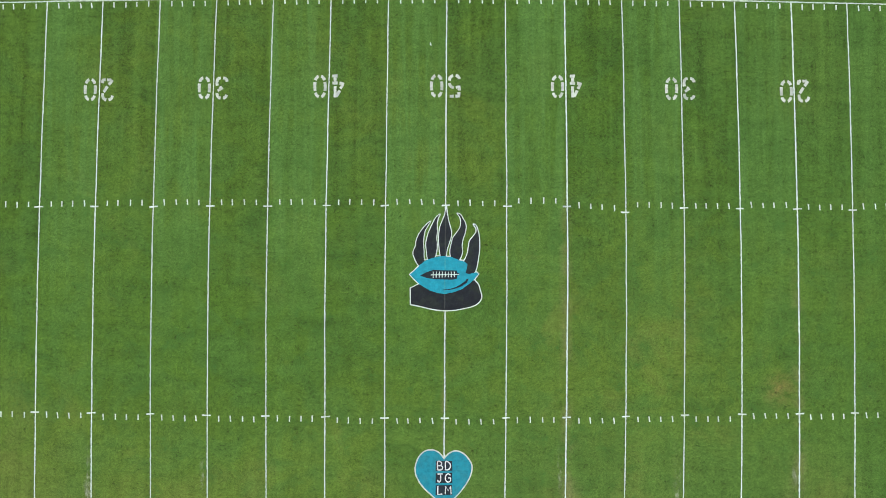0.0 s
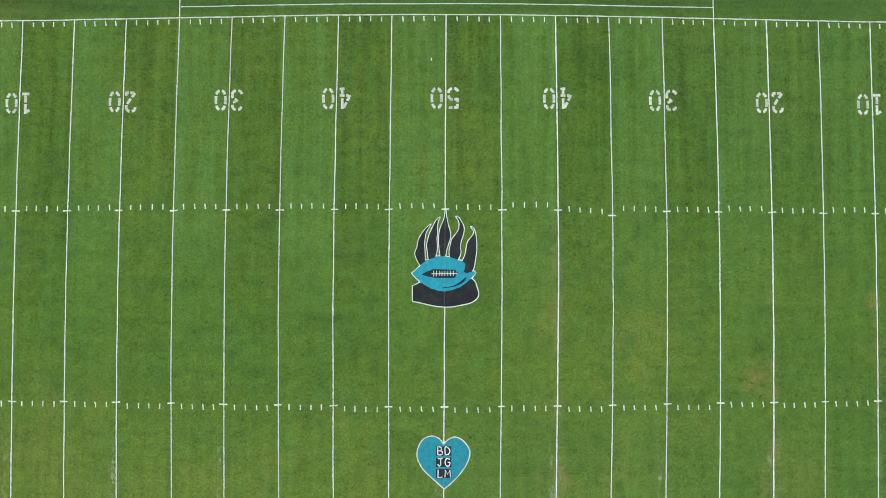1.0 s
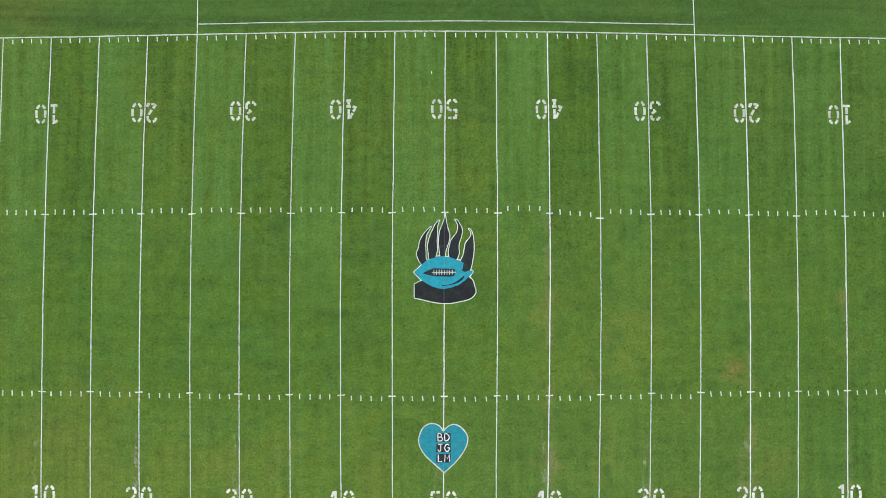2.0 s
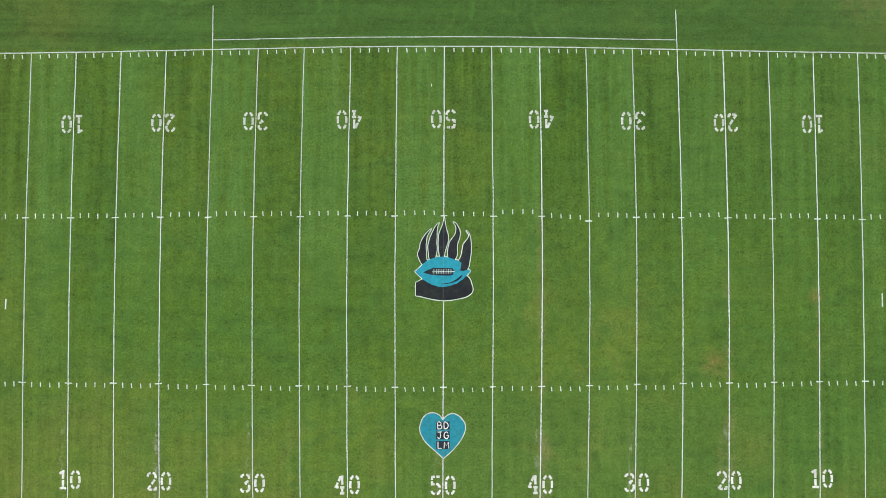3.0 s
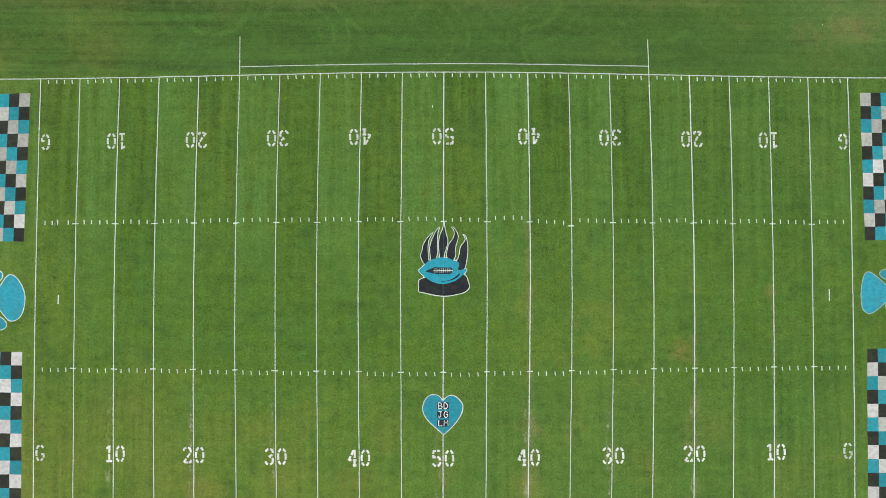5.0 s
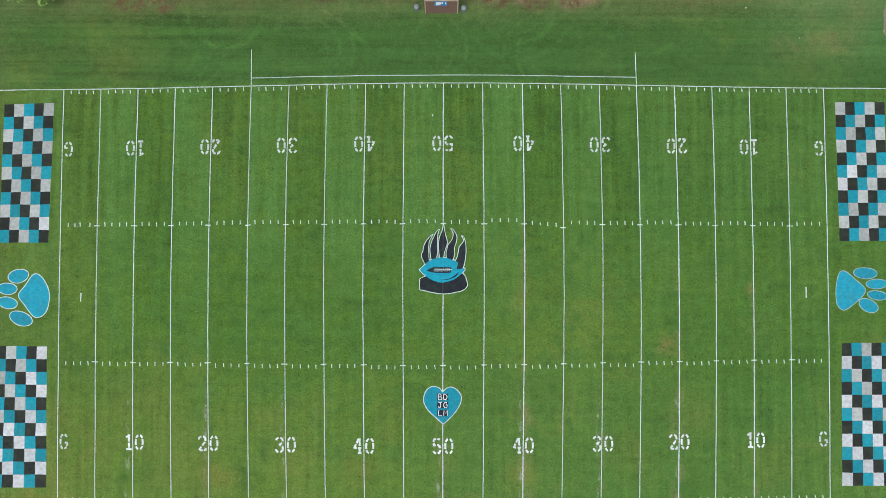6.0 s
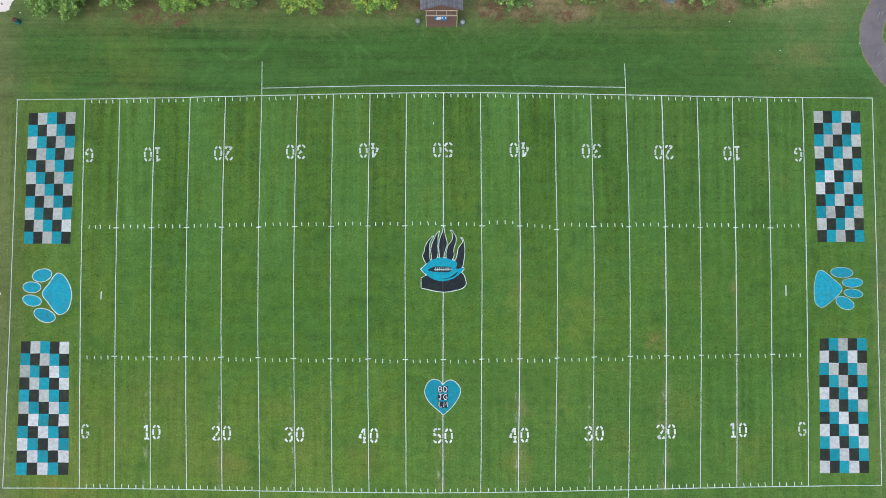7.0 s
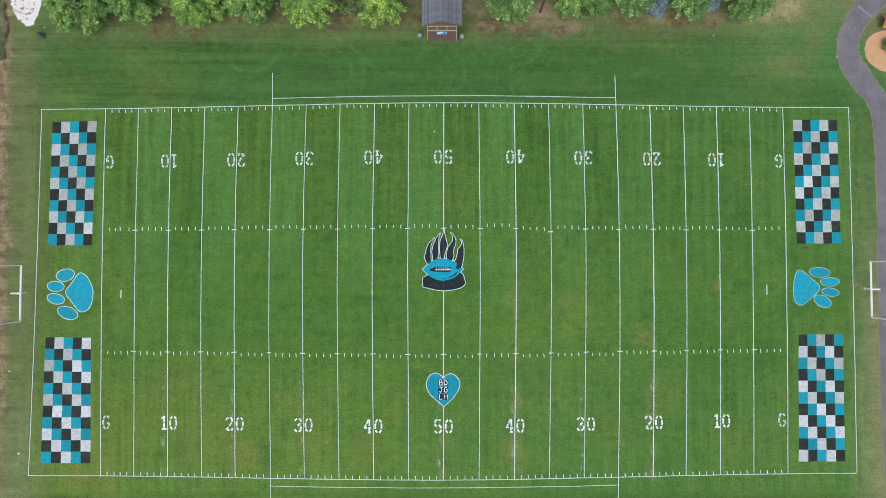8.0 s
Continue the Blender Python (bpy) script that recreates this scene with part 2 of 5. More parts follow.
    for sx, sy, wide in ((13.0, 37.0, 3.6), (15.6, 34.9, 2.6), (17.6, 35.4, 2.2), (9.8, 35.2, 2.0), (6.0, 35.6, 2.2), (29.0, 36.6, 2.4), (36.6, 36.4, 2.0)):
        away = n.math("SQRT", n.math("ADD", n.math("POWER", n.math("SUBTRACT", x, sx), 2.0), n.math("POWER", n.math("MULTIPLY", n.math("SUBTRACT", y, sy), 1.6), 2.0)))
        spot = n.math("MULTIPLY", n.ramp(n.math("ADD", away, n.math("MULTIPLY", rag, 0.3)), wide, wide * 0.3), n.ramp(n.noise(1.1, 6.0, 0.75, shift=(sy, sx, 0)), 0.38, 0.56, 0.1, 0.9))
        colour = n.mix(n.math("MULTIPLY", spot, 0.8), colour, (0.275, 0.205, 0.125))
    for sx, sy, wide in ((31.5, 36.2, 2.6), (36.0, 35.8, 1.7), (-37.5, 35.2, 3.6), (-33.5, 34.4, 2.2), (6.5, 35.4, 3.0), (11.0, 34.8, 2.6), (15.5, 34.9, 2.0), (-2.9, 36.4, 1.8), (-14.0, 35.8, 2.2), (24.0, 36.0, 1.6)):
        away = n.math("SQRT", n.math("ADD", n.math("POWER", n.math("SUBTRACT", x, sx), 2.0), n.math("POWER", n.math("MULTIPLY", n.math("SUBTRACT", y, sy), 1.7), 2.0)))
        spot = n.math("MULTIPLY", n.ramp(n.math("ADD", away, n.math("MULTIPLY", rag, 0.25)), wide, wide * 0.4), n.ramp(n.noise(0.9, 6.0, 0.75, shift=(sx, 4, 0)), 0.42, 0.56))
        colour = n.mix(n.math("MULTIPLY", spot, 0.85), colour, (0.125, 0.080, 0.046))
    for sx, sy, wide in ((43.2, 37.6, 2.4), (46.6, 38.2, 2.6), (41.0, 36.6, 1.5)):
        away = n.math("SQRT", n.math("ADD", n.math("POWER", n.math("SUBTRACT", x, sx), 2.0), n.math("POWER", n.math("SUBTRACT", y, sy), 2.0)))
        spot = n.math("MULTIPLY", n.ramp(n.math("ADD", away, n.math("MULTIPLY", rag, 0.3)), wide, wide * 0.2), n.ramp(tuft, 0.30, 0.60))
        colour = n.mix(n.math("MULTIPLY", spot, 0.75), colour, (0.400, 0.330, 0.160))
    # old white lime beside some lines towards the south
    for at in (-37.1, -28.0, -18.9, 9.0, 18.1, -0.7, 27.4):
        near = n.ramp(n.math("ABSOLUTE", n.math("SUBTRACT", x, at)), 0.45, 0.0)
        near = n.math("MULTIPLY", near, n.ramp(n.noise(1.6, 4.0, 0.75, stretch=(1, 0.35, 1), shift=(at, 9, 0)), 0.50, 0.68))
        near = n.math("MULTIPLY", near, n.math("MULTIPLY", n.ramp(y, -10.0, -14.0), n.ramp(y, -25.2, -24.0)))
        colour = n.mix(n.math("MULTIPLY", near, 0.5), colour, (0.420, 0.470, 0.380))
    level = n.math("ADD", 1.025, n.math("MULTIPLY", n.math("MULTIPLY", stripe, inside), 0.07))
    level = n.math("ADD", level, n.math("MULTIPLY", lines, 0.82))
    level = n.math("ADD", level, n.math("MULTIPLY", inside, n.math("SUBTRACT", n.ramp(y, -8.0, -24.0, 0.0, 0.06), n.ramp(y, 2.0, 22.0, 0.0, 0.06))))
    level = n.math("ADD", level, n.math("MULTIPLY", n.math("MULTIPLY", n.math("SUBTRACT", n.noise(0.75, 4.0, 0.62, stretch=(0.8, 1.5, 1), shift=(2, 61, 0), warp=0.5), 0.5), inside), n.ramp(y, 18.0, 6.0, 0.20, 0.42)))
    calm = n.math("SUBTRACT", 1.0, n.math("MULTIPLY", outside, 0.22))
    level = n.math("ADD", level, n.math("MULTIPLY", n.math("MULTIPLY", n.math("SUBTRACT", tuft, 0.5), calm), 0.75))
    level = n.math("ADD", level, n.math("MULTIPLY", n.math("MULTIPLY", n.math("SUBTRACT", fine, 0.5), calm), 1.40))
    level = n.math("ADD", level, n.math("MULTIPLY", n.math("MULTIPLY", n.math("SUBTRACT", blade, 0.5), calm), 2.0))
    level = n.math("SUBTRACT", level, n.math("MULTIPLY", inside, n.ramp(n.noise(2.6, 3.0, 0.6, shift=(40, 40, 0)), 0.60, 0.72, 0.0, n.math("MULTIPLY", n.ramp(clump, 0.40, 0.60, 0.5, 1.2), n.ramp(y, 8.0, 18.0, 0.34, 0.16)))))
    # turning marks of the mower north of the field
    for sx, sy, reach in ((9.0, 34.5, 8.0), (-7.0, 33.8, 7.0), (24.0, 33.0, 7.5), (-26.0, 34.0, 8.0)):
        away = n.math("SQRT", n.math("ADD", n.math("POWER", n.math("SUBTRACT", x, sx), 2.0), n.math("POWER", n.math("SUBTRACT", y, sy), 2.0)))
        ring = n.ramp(n.math("SINE", n.math("MULTIPLY", away, 3.1)), 0.2, 1.0)
        ring = n.math("MULTIPLY", ring, n.math("MULTIPLY", n.ramp(away, reach, reach - 3.0), n.ramp(away, 2.0, 4.0)))
        ring = n.math("MULTIPLY", n.math("MULTIPLY", ring, outside), n.ramp(swirl, 0.42, 0.60, 0.0, 0.20))
        level = n.math("ADD", level, ring)
    for sx, sy, reach, way in ((-17.5, 29.0, 9.0, 1), (-4.0, 29.0, 9.5, 1), (-33.0, 29.0, 8.0, 1), (14.0, 28.5, 8.5, -1)):
        away = n.math("SQRT", n.math("ADD", n.math("POWER", n.math("SUBTRACT", x, sx), 2.0), n.math("POWER", n.math("MULTIPLY", n.math("SUBTRACT", y, sy), 1.25), 2.0)))
        ring = n.ramp(n.math("SINE", n.math("MULTIPLY", away, 3.9)), 0.3, 1.0)
        ring = n.math("MULTIPLY", ring, n.math("MULTIPLY", n.ramp(away, reach, reach - 2.0), n.ramp(away, 2.5, 4.5)))
        ring = n.math("MULTIPLY", ring, n.ramp(n.math("MULTIPLY", n.math("SUBTRACT", x, sx), way), 0.5, 3.5))
        level = n.math("ADD", level, n.math("MULTIPLY", n.math("MULTIPLY", ring, outside), n.ramp(tuft, 0.36, 0.62, 0.02, 0.17)))
    relief = n.math("ADD", fine, n.math("MULTIPLY", tuft, 1.5))
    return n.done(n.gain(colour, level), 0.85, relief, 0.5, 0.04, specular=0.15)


def paint_material(name, colour, worn=0.25, speck=0.35, palest=0.86, mottled=0.16):
    """Paint on turf: uneven, with blades of grass showing through."""
    n = Nodes(name)
    fine = n.noise(11.0, 4.0, 0.7)
    cloud = n.noise(0.9, 4.0, 0.6)
    tint = n.mix(n.ramp(cloud, 0.42, 0.72, 0.0, worn), colour, (0.10, 0.16, 0.05))
    tint = n.mix(n.ramp(fine, 0.55, 0.72, 0.0, speck), tint, (0.09, 0.15, 0.04))
    mottle = n.noise(2.6, 4.0, 0.65, shift=(12, 5, 0))
    level = n.math("ADD", 0.72, n.math("MULTIPLY", fine, 0.56))
    level = n.math("MULTIPLY", level, n.ramp(mottle, 0.32, 0.66, 1.0 - mottled, 1.0 + mottled * 0.6))
    level = n.math("MULTIPLY", level, n.ramp(n.random(), 0.0, 1.0, palest, 1.08))
    return n.done(n.gain(tint, level), 0.8, fine, 0.5, 0.02, specular=0.2)


def plain_material(name, colour, roughness=0.6, scale=6.0, spread=0.35, metallic=0.0, stretch=(1, 1, 1), dirt=0.2, bump=0.2):
    n = Nodes(name)
    grain = n.noise(scale, 4.0, 0.6, stretch=stretch)
    stain = n.noise(scale * 0.12, 3.0, 0.6)
    level = n.math("ADD", 1.0 - spread / 2, n.math("MULTIPLY", grain, spread))
    tint = n.mix(n.ramp(stain, 0.5, 0.75, 0.0, dirt), colour, tuple(c * 0.45 for c in colour))
    level = n.math("MULTIPLY", level, n.ramp(n.random(), 0.0, 1.0, 0.92, 1.06))
    return n.done(n.gain(tint, level), roughness, grain, bump, 0.01, metallic)


def leaf_material(name, dark, light, tip):
    """Leaves, each clump with its own green."""
    n = Nodes(name)
    own = n.place.outputs["Random Per Island"]
    colour = n.mix(own, dark, light)
    cloud = n.noise(0.5, 3.0, 0.6)
    colour = n.mix(n.math("MULTIPLY", n.ramp(own, 0.40, 1.0), n.ramp(cloud, 0.43, 0.60)), colour, tip)
    return n.done(n.gain(colour, n.ramp(cloud, 0.3, 0.7, 0.75, 1.25)), 0.5, specular=0.4)


def asphalt_material():
    n = Nodes("asphalt")
    grit = n.noise(30.0, 3.0, 0.7)
    cloud = n.noise(0.35, 4.0, 0.6)
    streak = n.noise(1.0, 4.0, 0.65, stretch=(1.4, 0.5, 1))
    colour = n.mix(n.ramp(cloud, 0.3, 0.7), (0.152, 0.142, 0.152), (0.212, 0.197, 0.208))
    colour = n.mix(n.ramp(streak, 0.62, 0.75, 0.0, 0.5), colour, (0.33, 0.31, 0.30))
    return n.done(n.gain(colour, n.math("ADD", 0.8, n.math("MULTIPLY", grit, 0.4))), 0.9, grit, 0.5, 0.01, specular=0.25)


def shingle_material(name, dark, light):
    n = Nodes(name)
    grit = n.noise(14.0, 3.0, 0.7)
    own = n.place.outputs["Random Per Island"]
    colour = n.mix(n.math("ADD", n.math("MULTIPLY", n.random(), 0.40), n.math("MULTIPLY", own, 0.60)), dark, light)
    return n.done(n.gain(colour, n.math("ADD", 0.7, n.math("MULTIPLY", grit, 0.6))), 0.85, grit, 0.4, 0.01)


TURF = grass_material()
WHITE = paint_material("white_turf_paint", (0.65, 0.79, 0.75), 0.14, 0.60)
NUMBER = paint_material("thin_white_turf_paint", (0.60, 0.69, 0.63), 0.20, 0.55)
OLD_LIME = paint_material("old_lime", (0.155, 0.225, 0.105), 0.35, 0.55)
NUMBER_FRESH = paint_material("fresh_white_turf_paint", (0.74, 0.81, 0.77), 0.10, 0.35)
LETTER_WHITE = paint_material("brushed_white_paint", (0.72, 0.79, 0.78), 0.05, 0.12)
THIN_EDGE = paint_material("pale_border_paint", (0.42, 0.58, 0.56), 0.25, 0.5)
PALE = paint_material("grey_white_turf_paint", (0.45, 0.49, 0.46), 0.22, 0.36, 0.82)
PALE_BRIGHT = paint_material("bright_white_turf_paint", (0.58, 0.62, 0.62), 0.14, 0.30, 0.88)
TEAL = paint_material("teal_turf_paint", (0.018, 0.360, 0.490), 0.12, 0.20)
TEAL_HEART = paint_material("deep_teal_turf_paint", (0.016, 0.300, 0.400), 0.16, 0.26)
EMBLEM_BLACK = paint_material("blue_black_turf_paint", (0.020, 0.026, 0.034), 0.14, 0.10)
TEAL_BRIGHT = paint_material("streaked_teal_turf_paint", (0.024, 0.330, 0.450), 0.22, 0.34)
TEAL_WORN = paint_material("worn_teal_turf_paint", (0.018, 0.298, 0.372), 0.20, 0.28)
BLACK = paint_material("black_turf_paint", (0.026, 0.030, 0.026), 0.16, 0.10)
FADED_BLACK = paint_material("paint_over_line", (0.060, 0.070, 0.072), 0.1, 0.2)
FADED_TEAL = paint_material("teal_over_line", (0.055, 0.390, 0.450), 0.1, 0.2)
NAVY = paint_material("navy_turf_paint", (0.020, 0.032, 0.045), 0.05, 0.05)
POST_WHITE = plain_material("white_enamel", (0.93, 0.90, 0.80), 0.35, 3.0, 0.08, dirt=0.05)
ASPHALT = asphalt_material()
PATCH_SEAL = plain_material("pale_patching", (0.29, 0.27, 0.275), 0.9, 8.0, 0.4)
CRACK = plain_material("dusty_crack", (0.250, 0.235, 0.240), 0.9, 8.0, 0.6)
SHINGLE = shingle_material("grey_shingles", (0.080, 0.087, 0.098), (0.225, 0.235, 0.255))
SHINGLE_DARK = shingle_material("dark_grey_shingles", (0.085, 0.092, 0.104), (0.160, 0.167, 0.182))
SIDING = plain_material("brown_boards", (0.180, 0.112, 0.090), 0.75, 4.0, 0.4, stretch=(1, 1, 6))
TRIM = plain_material("beige_trim", (0.42, 0.36, 0.29), 0.6, 5.0, 0.3)
GLOOM = plain_material("dark_plywood", (0.085, 0.060, 0.050), 0.8, 5.0, 0.3)
SIGN_BLUE = plain_material("blue_banner_cloth", (0.045, 0.230, 0.560), 0.5, 5.0, 0.15)
SIGN_WHITE = plain_material("white_banner_print", (0.85, 0.88, 0.90), 0.5, 5.0, 0.1)
STEEL = plain_material("dull_grey_paint", (0.15, 0.17, 0.18), 0.6, 4.0, 0.4)
LID = plain_material("pale_grey_lid", (0.27, 0.32, 0.35), 0.5, 4.0, 0.4)
DRUM_TEAL = plain_material("teal_drum_paint", (0.030, 0.165, 0.190), 0.5, 4.0, 0.4)
RUST = plain_material("rusty_lid", (0.105, 0.052, 0.036), 0.8, 6.0, 0.5)
BARK = plain_material("grey_bark", (0.110, 0.085, 0.065), 0.9, 6.0, 0.6, stretch=(1, 1, 0.3), bump=0.6)
POLE_WOOD = plain_material("weathered_pole", (0.120, 0.075, 0.045), 0.85, 6.0, 0.5, stretch=(1, 1, 0.1))
MULCH = plain_material("orange_bark_mulch", (0.620, 0.370, 0.190), 0.95, 7.0, 0.7, bump=0.8)
GRAVEL = plain_material("white_gravel", (0.74, 0.70, 0.65), 0.9, 7.0, 0.45, dirt=0.8, bump=0.8)
CLOD = plain_material("grey_tufts", (0.34, 0.30, 0.24), 0.95, 6.0, 0.5)
STRAW = leaf_material("straw_and_weeds", (0.13, 0.17, 0.06), (0.26, 0.27, 0.13), (0.40, 0.34, 0.20))
LEAF_GREEN = leaf_material("green_leaves", (0.078, 0.178, 0.035), (0.205, 0.365, 0.080), (0.350, 0.480, 0.110))
LEAF_YELLOW = leaf_material("yellow_green_leaves", (0.092, 0.205, 0.034), (0.225, 0.395, 0.070), (0.440, 0.540, 0.080))
LEAF_DEEP = leaf_material("deep_green_leaves", (0.066, 0.146, 0.034), (0.170, 0.315, 0.078), (0.290, 0.450, 0.120))
LEAF_OLIVE = leaf_material("olive_green_leaves", (0.110, 0.165, 0.050), (0.215, 0.290, 0.100), (0.320, 0.380, 0.150))
NEEDLE_BLUE = leaf_material("blue_spruce_needles", (0.090, 0.140, 0.155), (0.180, 0.250, 0.275), (0.270, 0.340, 0.370))
ROOF_RED = plain_material("red_brown_plastic", (0.330, 0.130, 0.075), 0.5, 4.0, 0.3)
YELLOW = plain_material("yellow_plastic", (0.62, 0.42, 0.06), 0.45, 4.0, 0.2)
VERGE = plain_material("dry_trodden_grass", (0.240, 0.235, 0.115), 0.9, 5.0, 0.8, dirt=0.3)
PAPER = plain_material("white_paper", (0.75, 0.75, 0.72), 0.7, 5.0, 0.1)


# ---------------------------------------------------------------- builders
def mesh_of(verts, faces, name="mesh"):
    mesh = bpy.data.meshes.new(name)
    mesh.from_pydata(verts, [], faces)
    return mesh


def link(name, mesh, material, parent=None, label=""):
    if not mesh.materials:
        mesh.materials.append(material)
    ob = new(name, mesh)
    if parent is not None:
        ob.parent = parent
    return tagged(ob, label)


def part(name, bm, material, parent=None, label=""):
    mesh = bpy.data.meshes.new(name)
    bmesh.ops.recalc_face_normals(bm, faces=bm.faces)
    bm.to_mesh(mesh)
    bm.free()
    return link(name, mesh, material, parent, label)


def thing(name, label, category, group="", kind="", at=(0, 0, 0)):
    ob = new(name)
    ob.location = at
    ob.empty_display_size = 0.2
    return tagged(ob, label, category, group, kind)


def slab(bm, points, low, high):
    """A flat piece with the outline points, from low to high."""
    lower = [bm.verts.new((p[0], p[1], low)) for p in points]
    upper = [bm.verts.new((p[0], p[1], high)) for p in points]
    bm.faces.new(upper)
    bm.faces.new(lower[::-1])
    for i in range(len(points)):
        j = (i + 1) % len(points)
        bm.faces.new((lower[i], lower[j], upper[j], upper[i]))


def ribbon(bm, points, width, low, high, closed=False, rough=0.0):
    """A painted line along points, with slightly uneven edges."""
    pts = [Vector((p[0], p[1])) for p in points]
    count = len(pts)
    rings = []
    for i, p in enumerate(pts):
        before = pts[i - 1] if closed or i else p
        after = pts[(i + 1) % count] if closed or i < count - 1 else p
        way = (after - before)
        way = way.normalized() if way.length > 1e-6 else Vector((1, 0))
        side = Vector((-way.y, way.x))
        half = width / 2
        a = p + side * (half + random.uniform(-rough, rough))
        b = p - side * (half + random.uniform(-rough, rough))
        rings.append([bm.verts.new((a.x, a.y, low)), bm.verts.new((a.x, a.y, high)),
                      bm.verts.new((b.x, b.y, high)), bm.verts.new((b.x, b.y, low))])
    for i in range(count if closed else count - 1):
        r, s = rings[i], rings[(i + 1) % count]
        for k in range(4):
            bm.faces.new((r[k], s[k], s[(k + 1) % 4], r[(k + 1) % 4]))
    if not closed:
        bm.faces.new(rings[0])
        bm.faces.new(rings[-1][::-1])


def spread(a, b, step=0.11):
    count = max(2, int(math.dist(a, b) / step))
    return [(a[0] + (b[0] - a[0]) * i / count, a[1] + (b[1] - a[1]) * i / count) for i in range(count + 1)]


def curve_through(points, steps=5, closed=True):
    """A smooth outline through a few points (Catmull-Rom)."""
    pts = [Vector((p[0], p[1])) for p in points]
    count, out = len(pts), []
    for i in range(count if closed else count - 1):
        a = pts[i - 1] if closed or i else pts[0]
        b, c = pts[i], pts[(i + 1) % count]
        d = pts[(i + 2) % count] if closed or i + 2 < count else pts[-1]
        for k in range(steps):
            t = k / steps
            out.append(0.5 * (2 * b + (c - a) * t + (2 * a - 5 * b + 4 * c - d) * t * t + (3 * b - a - 3 * c + d) * t ** 3))
    if not closed:
        out.append(pts[-1])
    return out


def box(bm, low, high, bevel=0.0):
    made = bmesh.ops.create_cube(bm, size=1.0, matrix=Matrix.Translation((Vector(low) + Vector(high)) / 2) @
                                 Matrix.Diagonal((*(Vector(high) - Vector(low)), 1)))
    if bevel:
        edges = {e for v in made["verts"] for e in v.link_edges}
        bmesh.ops.bevel(bm, geom=list(edges), offset=bevel, segments=2, affect="EDGES")


def tube(bm, points, radii, sides=12):
    """A round bar along points with a radius at each."""
    pts = [Vector(p) for p in points]
    rings = []
    for i, p in enumerate(pts):
        way = (pts[min(i + 1, len(pts) - 1)] - pts[max(i - 1, 0)]).normalized()
        turn = way.to_track_quat("Z", "Y")
        rings.append([bm.verts.new(p + turn @ Vector((radii[i] * math.cos(2 * math.pi * k / sides), radii[i] * math.sin(2 * math.pi * k / sides), 0)))
                      for k in range(sides)])
    for r, s in zip(rings, rings[1:]):
        for k in range(sides):
            bm.faces.new((r[k], r[(k + 1) % sides], s[(k + 1) % sides], s[k]))
    bm.faces.new(rings[0][::-1])
    bm.faces.new(rings[-1])


# ---------------------------------------------------------------- the ground
YARD = 0.9144
GAP = 5 * YARD
# how far each line is moved off its true place (end line, then goal line to goal line, end line), and how far it leans,
# to fit the camera's view
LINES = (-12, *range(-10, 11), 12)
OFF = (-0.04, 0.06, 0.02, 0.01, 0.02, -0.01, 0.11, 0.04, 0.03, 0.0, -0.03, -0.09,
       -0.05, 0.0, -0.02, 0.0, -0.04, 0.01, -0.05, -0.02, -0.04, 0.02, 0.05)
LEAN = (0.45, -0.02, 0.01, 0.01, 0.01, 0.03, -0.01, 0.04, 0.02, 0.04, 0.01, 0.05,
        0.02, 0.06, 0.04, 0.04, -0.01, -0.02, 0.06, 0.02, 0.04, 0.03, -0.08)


def lens_swell(r):
    """Scale that bends the field to the camera's view like a barrel lens, by the distance from its middle."""
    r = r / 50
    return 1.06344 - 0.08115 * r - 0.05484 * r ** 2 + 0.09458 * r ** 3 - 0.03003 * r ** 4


def fitted(x, y):
    """The place on the turf of a mark that belongs at (x, y), shifted to fit the camera's view: the sidelines bow and
    the lines lie closer towards the ends.
    """
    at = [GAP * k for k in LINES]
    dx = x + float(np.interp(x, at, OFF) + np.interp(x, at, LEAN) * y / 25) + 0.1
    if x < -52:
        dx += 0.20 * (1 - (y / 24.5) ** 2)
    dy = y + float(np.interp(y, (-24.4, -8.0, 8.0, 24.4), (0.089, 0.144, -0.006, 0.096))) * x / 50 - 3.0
    k = lens_swell(math.hypot(dx, dy))
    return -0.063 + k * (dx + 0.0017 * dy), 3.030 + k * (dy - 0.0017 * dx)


def build_ground():
    spans = [-2400, -900, -300, -120, *range(-80, 81, 8), 120, 300, 900, 2400]
    verts = [(x, y, 0.0) for y in spans for x in spans]
    w = len(spans)
    faces = [(j * w + i, j * w + i + 1, (j + 1) * w + i + 1, (j + 1) * w + i) for j in range(w - 1) for i in range(w - 1)]
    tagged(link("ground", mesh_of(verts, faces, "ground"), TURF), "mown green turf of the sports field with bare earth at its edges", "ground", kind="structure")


build_ground()


